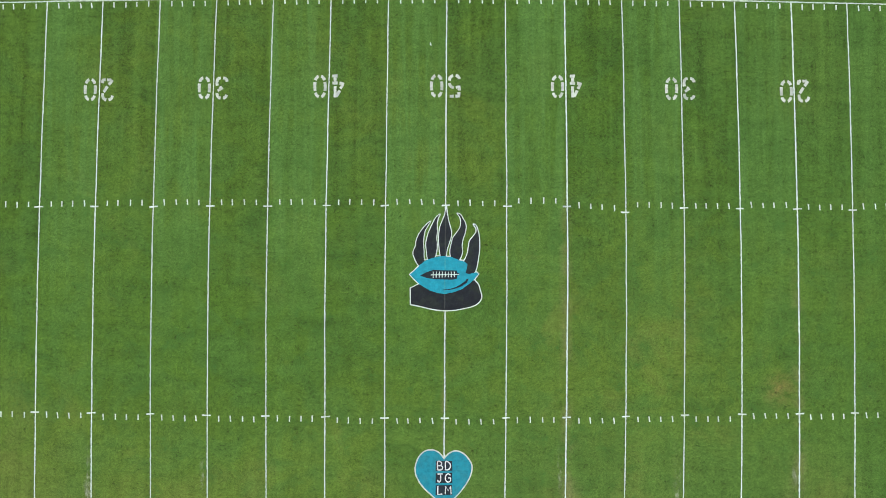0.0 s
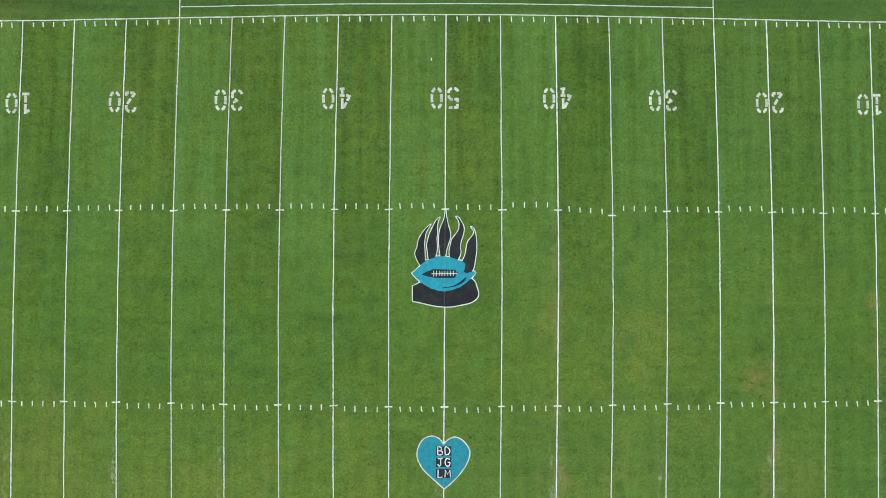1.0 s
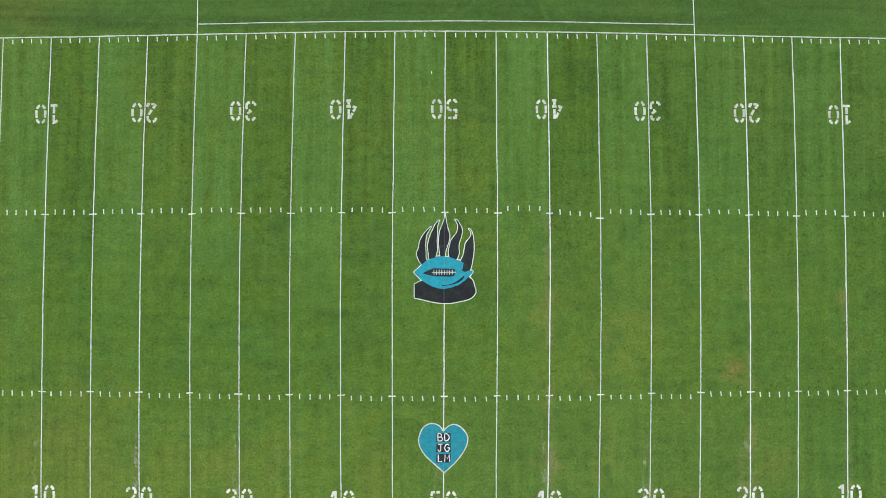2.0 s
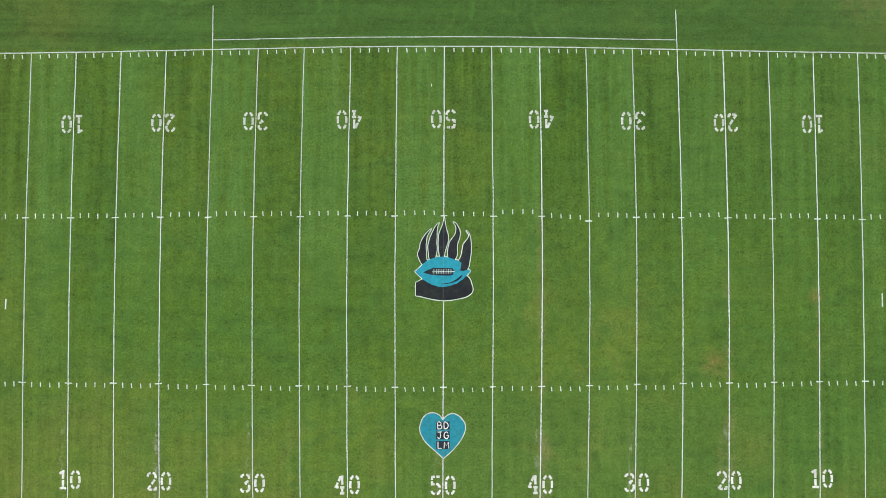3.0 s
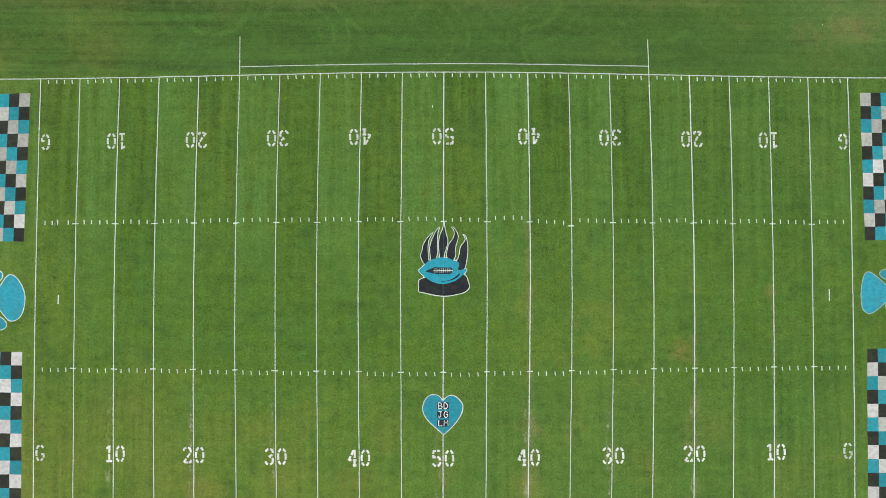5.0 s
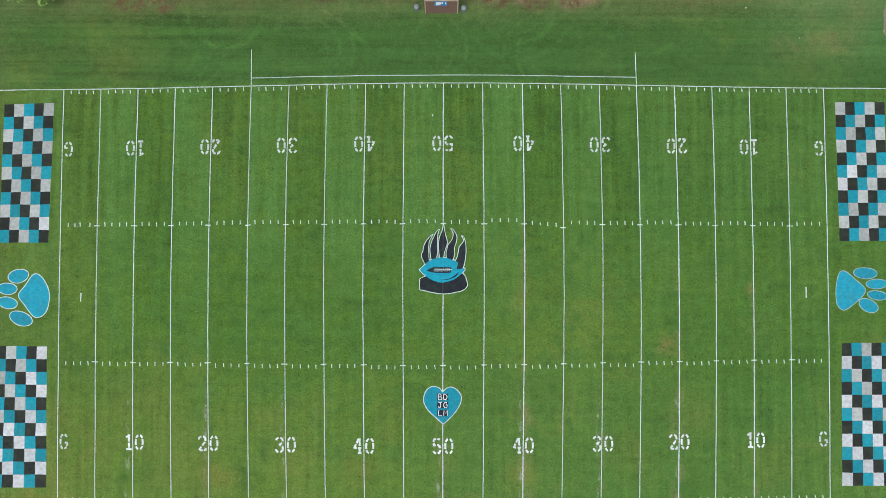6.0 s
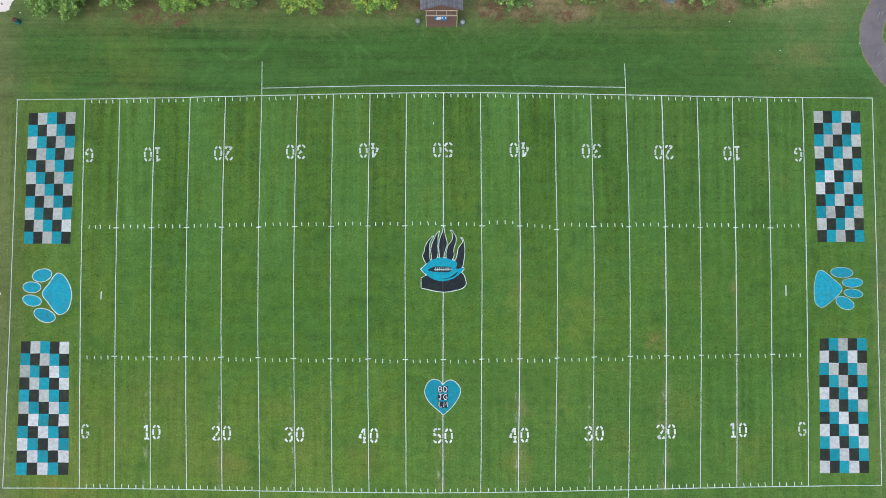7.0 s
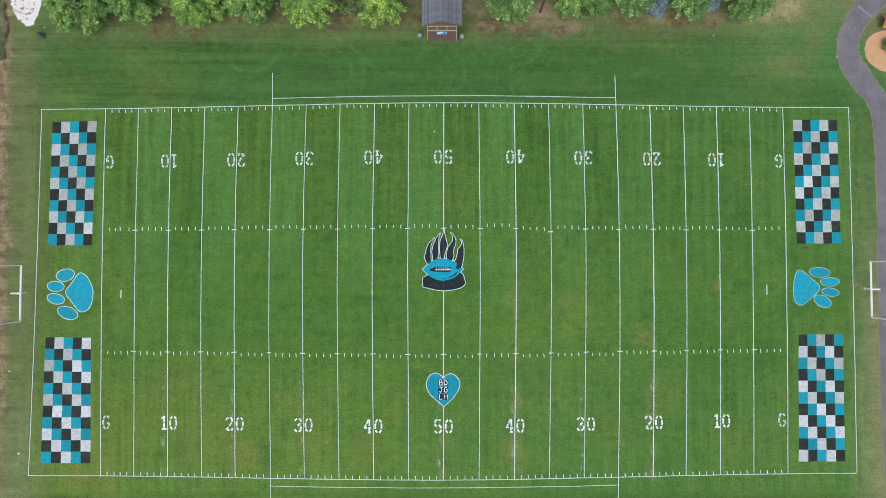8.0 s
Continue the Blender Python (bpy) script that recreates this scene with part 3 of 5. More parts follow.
def build_path():
    """The asphalt path that comes down along the east end of the field."""
    west = [(61.5, 47.0), (57.6, 42.0), (54.87, 37.49), (53.29, 34.41), (52.95, 31.73), (53.57, 29.43), (55.25, 26.76), (57.05, 24.46),
            (57.7, 19.9), (57.85, 12.3), (57.7, 1.0), (57.75, -13.9), (58.06, -26.4), (58.2, -40), (58.2, -75)]
    east = [(65.0, 45.0), (62.0, 41.0), (58.7, 37.4), (56.4, 34.7), (55.75, 32.2), (56.5, 30.4), (58.4, 27.5), (60.2, 24.2),
            (60.5, 19.9), (60.7, 12.3), (60.7, 1.0), (60.8, -13.9), (61.0, -26.4), (61.1, -40), (61.1, -75)]
    a, b = curve_through(west, 8, False), curve_through(east, 8, False)
    bm = bmesh.new()
    rows = []
    for p, q in zip(a, b):
        wob = 0.05
        p = p + Vector((random.uniform(-wob, wob), 0))
        rows.append([bm.verts.new((p.x, p.y, 0.0)), bm.verts.new((p.x + 0.04, p.y, 0.03)), bm.verts.new(((p.x + q.x) / 2, (p.y + q.y) / 2, 0.05)),
                     bm.verts.new((q.x - 0.04, q.y, 0.03)), bm.verts.new((q.x, q.y, 0.0))])
    for r, s in zip(rows, rows[1:]):
        for k in range(4):
            bm.faces.new((r[k], s[k], s[k + 1], r[k + 1]))
    path = tagged(part("path", bm, ASPHALT), "grey purple asphalt footpath curving past the field", "path", kind="structure")
    for side in (a, b):
        bm = bmesh.new()
        ribbon(bm, side, 0.26, 0.0, 0.006, rough=0.10)
        part("verge", bm, VERGE, path, "narrow verge of dry trodden grass")
    bm = bmesh.new()
    ribbon(bm, [(55.9, 38.1), (56.8, 37.3), (57.7, 36.6)], 0.24, 0.04, 0.062, rough=0.07)
    part("patch", bm, PATCH_SEAL, path, "pale sealed joint across the asphalt")
    for ends, wide in (([(54.9, 28.2), (55.5, 28.8), (56.3, 29.6)], 0.07), ([(55.0, 29.6), (55.3, 30.2)], 0.09), ([(55.1, 34.4), (55.5, 35.3)], 0.10), ([(55.7, 34.8), (55.9, 35.4)], 0.08), ([(57.6, 24.9), (58.1, 25.9)], 0.05),
                       ([(57.8, 10.2), (58.7, 10.3), (59.4, 10.1)], 0.05), ([(57.8, 6.9), (58.5, 7.1)], 0.05), ([(58.6, 17.0), (59.3, 17.9)], 0.05)):
        bm = bmesh.new()
        ribbon(bm, [q for a, b in zip(ends, ends[1:]) for q in spread(a, b, 0.12)[:-1]] + [ends[-1]], wide, 0.03, 0.058, rough=wide * 0.4)
        part("crack", bm, CRACK, path, "pale crack and scuffs in the asphalt")


build_path()


# ---------------------------------------------------------------- painted lines
LINE = 0.085
TOP, TOPMOST = 0.008, 0.014


def painted(name, marks, width, label, category, group="", parent=None):
    bm = bmesh.new()
    ribbon(bm, marks, width, 0.0, TOP, rough=0.015)
    ob = part(name, bm, WHITE, parent, label)
    return tagged(ob, "", category, group)


def fitted_line(a, b):
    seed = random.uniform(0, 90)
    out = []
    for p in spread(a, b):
        q = fitted(*p)
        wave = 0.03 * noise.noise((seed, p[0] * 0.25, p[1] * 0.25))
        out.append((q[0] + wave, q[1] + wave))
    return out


HALF = 24.524
for k in range(-10, 11):
    x = GAP * k
    label = "white goal line painted across the turf" if abs(k) == 10 else "white yard line painted across the turf"
    painted("goal_line" if abs(k) == 10 else "yard_line", fitted_line((x, -HALF + 0.07), (x, HALF - 0.07)), LINE * (1.2 if k in (0, 2, 6) else 1.0), label, "field line", "lines across the field")
for s in (-1, 1):
    painted("end_line", fitted_line((s * 12 * GAP, -HALF + 0.07), (s * 12 * GAP, HALF - 0.07)), LINE, "white end line painted behind the end zone", "field line", "end lines")
    painted("sideline", fitted_line((-12 * GAP - 0.05, s * HALF), (12 * GAP + 0.05, s * HALF)), LINE * 1.08, "white sideline painted along the field, bowed to fit the camera's view", "field line", "sidelines")
    y = s * (HALF + (0.96 if s > 0 else 1.05))
    painted("bench_line", fitted_line((-5 * GAP + 0.07, y), (5 * GAP - 0.07, y)), 0.08, "thin white line of the team bench area", "field line", "bench area lines")
    for e in (-1, 1):
        x0, y0 = fitted(e * 5 * GAP, s * (HALF + 0.08))
        far = 29.15 if e < 0 else 28.75
        painted("bench_line", spread((x0, y0), (x0 - (0.10 if e > 0 else 0.0), s * far)), 0.08, "thin white line at the side of the team bench area", "field line", "bench area lines")


def tick_mesh(long, wide):
    bm = bmesh.new()
    ribbon(bm, [(0, -long / 2), (0.006, -long / 6), (-0.006, long / 6), (0, long / 2)], wide, 0.0, TOP, rough=0.012)
    bmesh.ops.recalc_face_normals(bm, faces=bm.faces)
    mesh = bpy.data.meshes.new("tick")
    bm.to_mesh(mesh)
    bm.free()
    mesh.materials.append(WHITE)
    return mesh


TICKS = [tick_mesh(0.45, 0.105), tick_mesh(0.49, 0.10), tick_mesh(0.42, 0.11)]
SHORT_TICKS = [tick_mesh(0.42, 0.10), tick_mesh(0.45, 0.095), tick_mesh(0.39, 0.105)]
CROSSES = [tick_mesh(0.62, 0.10), tick_mesh(0.70, 0.105), tick_mesh(0.66, 0.11)]
# how far the marks stand off the crossed lines, gap by gap from the west
OFF_NORTH = (0.15, 0.16, 0.18, 0.24, 0.27, 0.31, 0.28, 0.28, 0.25, 0.27, 0.19, 0.42, 0.10, 0.18, 0.19, 0.30, 0.18, 0.28, 0.22, 0.25)
OFF_SOUTH = (0.14, 0.20, 0.19, 0.18, 0.26, 0.23, 0.27, 0.16, 0.25, 0.22, 0.29, 0.19, 0.32, 0.25, 0.32, 0.15, 0.25, 0.20, 0.20, 0.20)


def hash_row(y, stands, crosses, label):
    """One row of yard marks, four between each two lines."""
    row = thing("hash_mark_row", label, "field marks", "rows of yard marks")
    for k in range(-10, 10):
        turn = random.uniform(-3, 6)
        for j in range(1, 5):
            px, py = fitted(GAP * k + YARD * j, y + stands[k + 10])
            if crosses and (k, j) == (-10, 3) and y > 0:
                px -= 0.34
            if crosses and k == 2 and y > 0:
                py -= 0.07 * (j - 1)
            one = link("tick", random.choice(TICKS if crosses else SHORT_TICKS), WHITE, row)
            one.matrix_basis = pose(px + random.uniform(-0.05, 0.05), py + random.uniform(-0.03, 0.03), 0, 0, 0, turn + random.uniform(-2, 2))
    if crosses:
        for k in range(-9, 10):
            px, py = fitted(GAP * k, y - (0.38 if (k, y > 0) == (3, True) else 0.0) + random.uniform(-0.03, 0.03))
            one = link("cross_mark", random.choice(CROSSES), WHITE, row)
            one.matrix_basis = pose(px + random.uniform(-0.08, 0.08), py, 0.005, 0, 0, 90 + random.uniform(-3, 5))
    return row


hash_row(7.96, OFF_NORTH, True, "row of short white yard marks with crossed lines")
hash_row(-8.00, [-v for v in OFF_SOUTH], True, "row of short white yard marks with crossed lines")
hash_row(HALF - 0.38, [0.0] * 20, False, "row of short white yard marks inside the sideline")
hash_row(-HALF + 0.30, [0.0] * 20, False, "row of short white yard marks inside the sideline")
painted("try_mark", [(-42.84, -0.87), (-42.83, 0.12)], 0.13, "short white mark in front of the goal line", "field mark", "try marks")
painted("try_mark", [(42.90, -0.67), (42.91, 0.66)], 0.13, "short white mark in front of the goal line", "field mark", "try marks")


def stray_paint(x, y, long, wide, turn, material, label):
    """A fleck or smear of paint that strayed from the lines."""
    bm = bmesh.new()
    pts = [(long / 2 * math.cos(a) * random.uniform(0.7, 1.1), wide / 2 * math.sin(a) * random.uniform(0.7, 1.1)) for a in [0.45 * i for i in range(14)]]
    slab(bm, pts, 0.0, 0.004)
    ob = tagged(part("stray_paint", bm, material), label, "paint fleck", "stray paint")
    ob.matrix_basis = pose(x, y, 0, 0, 0, turn)


stray_paint(-1.23, 21.2, 0.32, 0.10, 95, WHITE, "small stray fleck of white paint on the turf")
for x, y in ((-43.8, 8.25), (-43.35, 8.0), (-43.1, 8.45)):
    stray_paint(x, y, 0.42, 0.30, 60, OLD_LIME, "pale smear of spilled line paint on the turf")


# ---------------------------------------------------------------- stencilled numbers
def arc(cx, cy, rx, ry, a0, a1, steps=6):
    out = []
    for i in range(steps + 1):
        a = radians(a0 + (a1 - a0) * i / steps)
        c, s = math.cos(a), math.sin(a)
        out.append((cx + rx * math.copysign(abs(c) ** 0.8, c), cy + ry * math.copysign(abs(s) ** 0.8, s)))
    return out


def strokes(sign):
    """The pieces of one stencilled character, about 1.1 m wide and 1.95 m high, round its own centre."""
    if sign == "0":
        return [arc(0, 0, 0.42, 0.84, a, b) for a, b in ((-20, 20), (32, 80), (100, 148), (160, 200), (212, 260), (280, 328))]
    if sign == "1":
        return [[(-0.30, 0.60), (-0.05, 0.80)], [(0.05, 0.95), (0.05, 0.08)], [(0.05, -0.06), (0.05, -0.70)], [(-0.28, -0.84), (0.38, -0.84)]]
    if sign == "2":
        return [arc(0, 0.42, 0.40, 0.42, 175, 100), arc(0, 0.42, 0.40, 0.42, 80, -12), [(0.33, 0.18), (0.02, -0.28)], [(-0.08, -0.42), (-0.38, -0.80)],
                [(-0.26, -0.83), (0.08, -0.83)], [(0.20, -0.83), (0.42, -0.83), (0.44, -0.55)]]
    if sign == "3":
        return [arc(0, 0.42, 0.40, 0.42, 165, 100), arc(0, 0.42, 0.40, 0.42, 80, 0), [(0.34, 0.22), (-0.02, 0.02), (0.20, -0.08)], arc(0, -0.42, 0.42, 0.42, 28, -80), arc(0, -0.42, 0.42, 0.42, 260, 190)]
    if sign == "4":
        return [[(0.10, 0.84), (-0.14, 0.34)], [(-0.20, 0.20), (-0.44, -0.22), (-0.14, -0.26)], [(0.02, -0.26), (0.44, -0.26)], [(0.22, 0.90), (0.22, 0.0)],
                [(0.22, -0.14), (0.22, -0.72)], [(0.02, -0.84), (0.44, -0.84)]]
    if sign == "5":
        return [[(0.40, 0.84), (0.08, 0.84)], [(-0.06, 0.84), (-0.34, 0.84), (-0.36, 0.52)], [(-0.37, 0.38), (-0.37, 0.08), (-0.10, 0.14)],
                arc(0, -0.35, 0.42, 0.49, 85, 10), arc(0, -0.35, 0.42, 0.49, -6, -80), arc(0, -0.35, 0.42, 0.49, 262, 200)]
    return [arc(0, 0, 0.42, 0.84, a, b) for a, b in ((38, 82), (98, 150), (162, 200), (212, 262), (278, 318))] + [[(0.42, -0.52), (0.42, -0.14), (0.12, -0.14)]]


PIECES = {}


def pieces(sign, paint):
    """The stencilled pieces of one character, each a mesh of its own, built once."""
    if (sign, paint) not in PIECES:
        PIECES[sign, paint] = []
        for line in strokes(sign):
            pts = []
            for a, b in zip(line, line[1:]):
                pts += spread(a, b, 0.14)[:-1]
            bm = bmesh.new()
            ribbon(bm, pts + [line[-1]], 0.235, 0.0, TOPMOST, rough=0.014)
            bmesh.ops.recalc_face_normals(bm, faces=bm.faces)
            mesh = bpy.data.meshes.new("stencil_piece")
            bm.to_mesh(mesh)
            bm.free()
            mesh.materials.append(paint)
            PIECES[sign, paint].append(mesh)
    return PIECES[sign, paint]


def yard_number(signs, x, y, turn):
    cx, cy = fitted(x, y)
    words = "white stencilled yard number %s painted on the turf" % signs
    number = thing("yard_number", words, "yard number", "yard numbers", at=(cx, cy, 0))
    number.matrix_basis = pose(cx, cy, 0, 0, 0, turn + random.uniform(-0.8, 0.8)) @ Matrix.Scale(0.955 * lens_swell(math.hypot(x, y - 3)), 4)
    paint = NUMBER if turn else NUMBER_FRESH
    for sign, off in zip(signs, (-0.72, 0.72)):
        for mesh in pieces(sign, paint):
            link("stencil_piece", mesh, paint, number).location = (off + (0.14 if sign == "1" else 0.0), 0, 0)


def goal_letter(x, y, turn):
    cx, cy = fitted(x, y)
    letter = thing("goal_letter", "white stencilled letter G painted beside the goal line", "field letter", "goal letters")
    letter.matrix_basis = pose(cx, cy, 0, 0, 0, turn) @ Matrix.Scale(0.955 * lens_swell(math.hypot(x, y - 3)), 4)
    for mesh in pieces("G", NUMBER):
        link("stencil_piece", mesh, NUMBER, letter)


# how far each number stands beside its line, from the west
BESIDE_NORTH = (0.0, -0.03, -0.02, 0.0, -0.05, 0.05, -0.09, 0.08, -0.11)
BESIDE_SOUTH = (0.08, -0.03, -0.04, -0.01, 0.0, 0.01, 0.12, 0.01, 0.06)
for i, k in enumerate((-8, -6, -4, -2, 0, 2, 4, 6, 8)):
    signs = str(50 - 5 * abs(k))
    yard_number(signs, GAP * k + BESIDE_NORTH[i], 17.26 + (0.05 if k > 1 else 0.0), 180)
    yard_number(signs, GAP * k + BESIDE_SOUTH[i], -17.40, 0)
for s in (-1, 1):
    goal_letter(s * (10 * GAP - 0.76), 17.24, 180)
    goal_letter(s * (10 * GAP - 0.76), -17.40, 0)


# ---------------------------------------------------------------- end zones: chequered blocks
def chequered(corners, order, step, bright, label):
    """Five by eleven painted squares between four corners (top left, top right, bottom right, bottom left); bright says which white ones are freshly painted."""
    board = thing("chequered_block", label, "painted block", "chequered blocks")
    tl, tr, br, bl = [Vector(c) for c in corners]
    paints = {"k": BLACK, "t": TEAL_WORN}
    jitter = [[Vector((random.uniform(-0.03, 0.03), random.uniform(-0.025, 0.025))) for _ in range(6)] for _ in range(12)]

    def at(r, c):
        u, v = c / 5, r / 11
        return (tl * (1 - u) + tr * u) * (1 - v) + (bl * (1 - u) + br * u) * v + jitter[r][c]

    for r in range(11):
        for c in range(5):
            middle = at(r + 0, c) * 0.5 + at(r + 1, c + 1) * 0.5
            quad = [at(r, c), at(r + 1, c), at(r + 1, c + 1), at(r, c + 1)]
            bm = bmesh.new()
            slab(bm, [q - middle for q in quad], 0.0, TOP)
            paint = paints.get(order[(c + step * r) % 3]) or (PALE_BRIGHT if bright(r, c) else PALE)
            square = part("painted_square", bm, paint, board)
            square.location = (middle.x, middle.y, 0)


chequered(((-52.26, 22.57), (-46.38, 22.75), (-46.79, 6.10), (-52.60, 6.11)), "kwt", -1, lambda r, c: r > 8 and c > 2, "black, white and teal chequered block painted in the end zone")
chequered(((-52.71, -6.07), (-46.74, -6.15), (-46.55, -22.57), (-53.08, -22.55)), "kwt", -1, lambda r, c: c > 2 or r > 5, "black, white and teal chequered block painted in the end zone")
chequered(((46.79, 22.68), (52.69, 22.67), (52.88, 6.08), (47.01, 6.09)), "wkt", 1, lambda r, c: (r, c) in ((5, 1), (6, 0)), "white, black and teal chequered block painted in the end zone")
chequered(((46.97, -5.97), (52.85, -5.98), (52.81, -22.63), (46.70, -22.62)), "ktw", -1, lambda r, c: c in (0, 3) or r > 5, "black, teal and white chequered block painted in the end zone")


# ---------------------------------------------------------------- painted emblems
def shape(name, outline, paint, parent, low=0.0, high=TOP, edge=0.0, label="", edging=None):
    """A painted shape, with a white border line of its own where it has one."""
    bm = bmesh.new()
    slab(bm, outline, low, high)
    ob = part(name, bm, paint, parent, label)
    if edge:
        bm = bmesh.new()
        ribbon(bm, outline, edge, low, high + 0.006, closed=True, rough=0.008)
        part("border", bm, edging or WHITE, ob, "thin white painted border")
    return ob


def oval(cx, cy, rx, ry, turn):
    c, s = math.cos(radians(turn)), math.sin(radians(turn))
    out = []
    for i in range(28):
        a = 2 * math.pi * i / 28
        x, y = rx * math.cos(a) * (1 + 0.06 * math.sin(a)), ry * math.sin(a)
        out.append((cx + x * c - y * s, cy + x * s + y * c))
    return out


def paw(pad, toes, label, edge, edging):
    print_ = thing("paw_print", label, "painted paw", "paw prints")
    shape("pad", curve_through(pad, 5), TEAL_BRIGHT, print_, edge=edge, edging=edging)
    for cx, cy, rx, ry, turn in toes:
        shape("toe", oval(cx, cy, rx, ry, turn), TEAL_BRIGHT, print_, edge=edge, edging=edging)


paw([(-50.20, -0.11), (-49.33, 1.16), (-48.53, 2.30), (-47.78, 2.28), (-47.01, 1.38), (-46.54, 0.03), (-46.67, -1.46), (-47.18, -2.43), (-47.99, -2.75), (-48.59, -2.40), (-49.43, -1.30)],
    [(-50.24, 2.13, 1.22, 0.80, 12), (-51.49, 0.64, 1.13, 0.68, -4), (-51.46, -1.01, 1.18, 0.68, -12), (-49.86, -2.87, 1.40, 0.80, -20)],
    "teal paw print with a white border painted in the end zone", 0.085, WHITE)
paw([(49.95, 0.15), (48.81, 1.50), (47.93, 2.26), (47.33, 2.56), (46.87, 2.26), (46.56, 1.28), (46.42, 0.01), (46.51, -1.34), (46.87, -1.89), (47.39, -2.09), (48.30, -1.57)],
    [(49.95, 2.25, 1.40, 0.66, -3), (51.28, 0.98, 1.28, 0.58, 1), (51.33, -0.37, 1.18, 0.54, -8), (50.25, -1.57, 1.20, 0.74, -25)],
    "teal paw print with a pale border painted in the end zone", 0.075, THIN_EDGE)


def midfield_emblem():
    """A black clawed paw that holds a teal ball, painted at the centre of the field."""
    emblem = thing("midfield_emblem", "black clawed paw holding a teal ball, painted on the centre line", "painted emblem", at=(-0.05, 4.1, 0))
    claws = (
        [(-1.40, -0.80), (-2.11, -0.62), (-2.56, 0.31), (-2.38, 0.92), (-2.30, 1.42), (-2.07, 1.94), (-1.70, 2.46), (-1.33, 2.81), (-1.17, 2.86), (-1.54, 2.24), (-1.66, 1.79), (-1.71, 1.19), (-1.68, 0.60), (-1.64, -0.09)],
        [(-1.05, -0.60), (-1.40, -0.09), (-1.50, 0.60), (-1.55, 1.12), (-1.43, 1.72), (-1.25, 2.24), (-1.03, 2.69), (-0.88, 3.02), (-0.66, 3.32), (-0.40, 3.48), (-0.54, 3.14), (-0.63, 2.69), (-0.63, 2.09), (-0.66, 1.50), (-0.62, 0.90), (-0.74, 0.18)],
        [(-0.20, -0.40), (-0.41, 0.21), (-0.51, 0.90), (-0.54, 1.50), (-0.48, 2.24), (-0.36, 2.69), (-0.14, 3.21), (-0.03, 3.59), (0.06, 4.24), (0.18, 3.44), (0.31, 2.84), (0.49, 2.17), (0.48, 1.65), (0.31, 1.12), (0.15, 0.60), (0.08, 0.15)],
        [(0.70, -0.50), (0.41, 0.13), (0.36, 0.60), (0.45, 1.05), (0.57, 1.57), (0.81, 1.92), (1.10, 2.32), (1.21, 2.77), (1.16, 3.17), (0.93, 3.54), (1.21, 3.46), (1.43, 3.11), (1.61, 2.77), (1.66, 2.40), (1.55, 1.87), (1.40, 1.42), (1.34, 0.90), (1.39, 0.46), (1.15, -0.14)],
        [(1.30, -0.70), (1.48, -0.20), (1.61, 0.04), (1.73, 0.38), (1.81, 0.83), (1.91, 1.35), (2.18, 1.72), (2.40, 2.02), (2.42, 2.32), (2.20, 2.69), (2.45, 2.58), (2.63, 2.10), (2.72, 1.43), (2.73, 0.76), (2.67, 0.16), (2.57, -0.44), (2.40, -1.05), (1.90, -1.60)],
    )
    for i, outline in enumerate(claws):
        shape("claw", curve_through(outline, 4), EMBLEM_BLACK, emblem, 0.0, 0.012 + 0.001 * i, edge=0.075)
    palm = [(-2.11, -2.05), (-2.76, -2.38), (-2.75, -3.69), (-2.28, -3.77), (-1.54, -3.94), (-0.94, -4.08), (-0.12, -4.17), (0.69, -4.14), (1.44, -4.00), (2.18, -3.83), (2.63, -3.56), (2.85, -3.26), (2.89, -2.96), (2.77, -2.52), (2.63, -2.07), (2.33, -1.73)]
    shape("palm", palm[:2] + curve_through(palm[2:], 4, False) + [(1.2, -1.6), (-1.2, -1.8)], EMBLEM_BLACK, emblem, 0.0, 0.012, edge=0.085)
    # white paint where the claws part and round the tips of the ball
    for ends in ([(-1.68, -0.12), (-1.37, -0.11)], [(-0.77, 0.17), (-0.40, 0.21)], [(0.08, 0.15), (0.43, 0.12)], [(1.13, -0.14), (1.48, -0.19)],
                 [(-2.09, -0.61), (-2.44, -0.96), (-2.83, -1.31), (-2.52, -1.65), (-2.12, -2.04)], [(2.41, -1.03), (2.68, -1.26), (2.41, -1.60), (2.33, -1.73)]):
        bm = bmesh.new()
        ribbon(bm, [q for a, b in zip(ends, ends[1:]) for q in spread(a, b, 0.15)[:-1]] + [ends[-1]], 0.085, 0.0, 0.029, rough=0.012)
        part("border", bm, WHITE, emblem, "thin white painted border")
    ball = [(-2.80, -1.31), (-2.44, -0.99), (-2.10, -0.64), (-1.69, -0.29), (-1.17, -0.05), (-0.58, 0.10), (0.02, 0.16), (0.54, 0.06), (1.14, -0.18), (1.51, -0.29), (1.76, -0.47),
            (1.70, -0.81), (1.61, -1.21), (1.91, -1.27), (2.25, -1.18), (2.47, -1.13), (2.65, -1.26), (2.39, -1.60), (2.25, -1.73), (1.88, -2.07), (1.29, -2.48), (0.69, -2.70), (0.02, -2.84),
            (-0.57, -2.78), (-1.17, -2.59), (-1.69, -2.30), (-2.14, -2.00), (-2.50, -1.64)]
    bm = bmesh.new()
    slab(bm, [(p[0] + random.uniform(-0.012, 0.012), p[1] + random.uniform(-0.012, 0.012)) for a, b in zip(ball, ball[1:] + ball[:1]) for p in spread(a, b, 0.15)[:-1]], 0.0, 0.027)
    ball = part("ball", bm, TEAL, emblem, "teal ball with black panel and white laces")
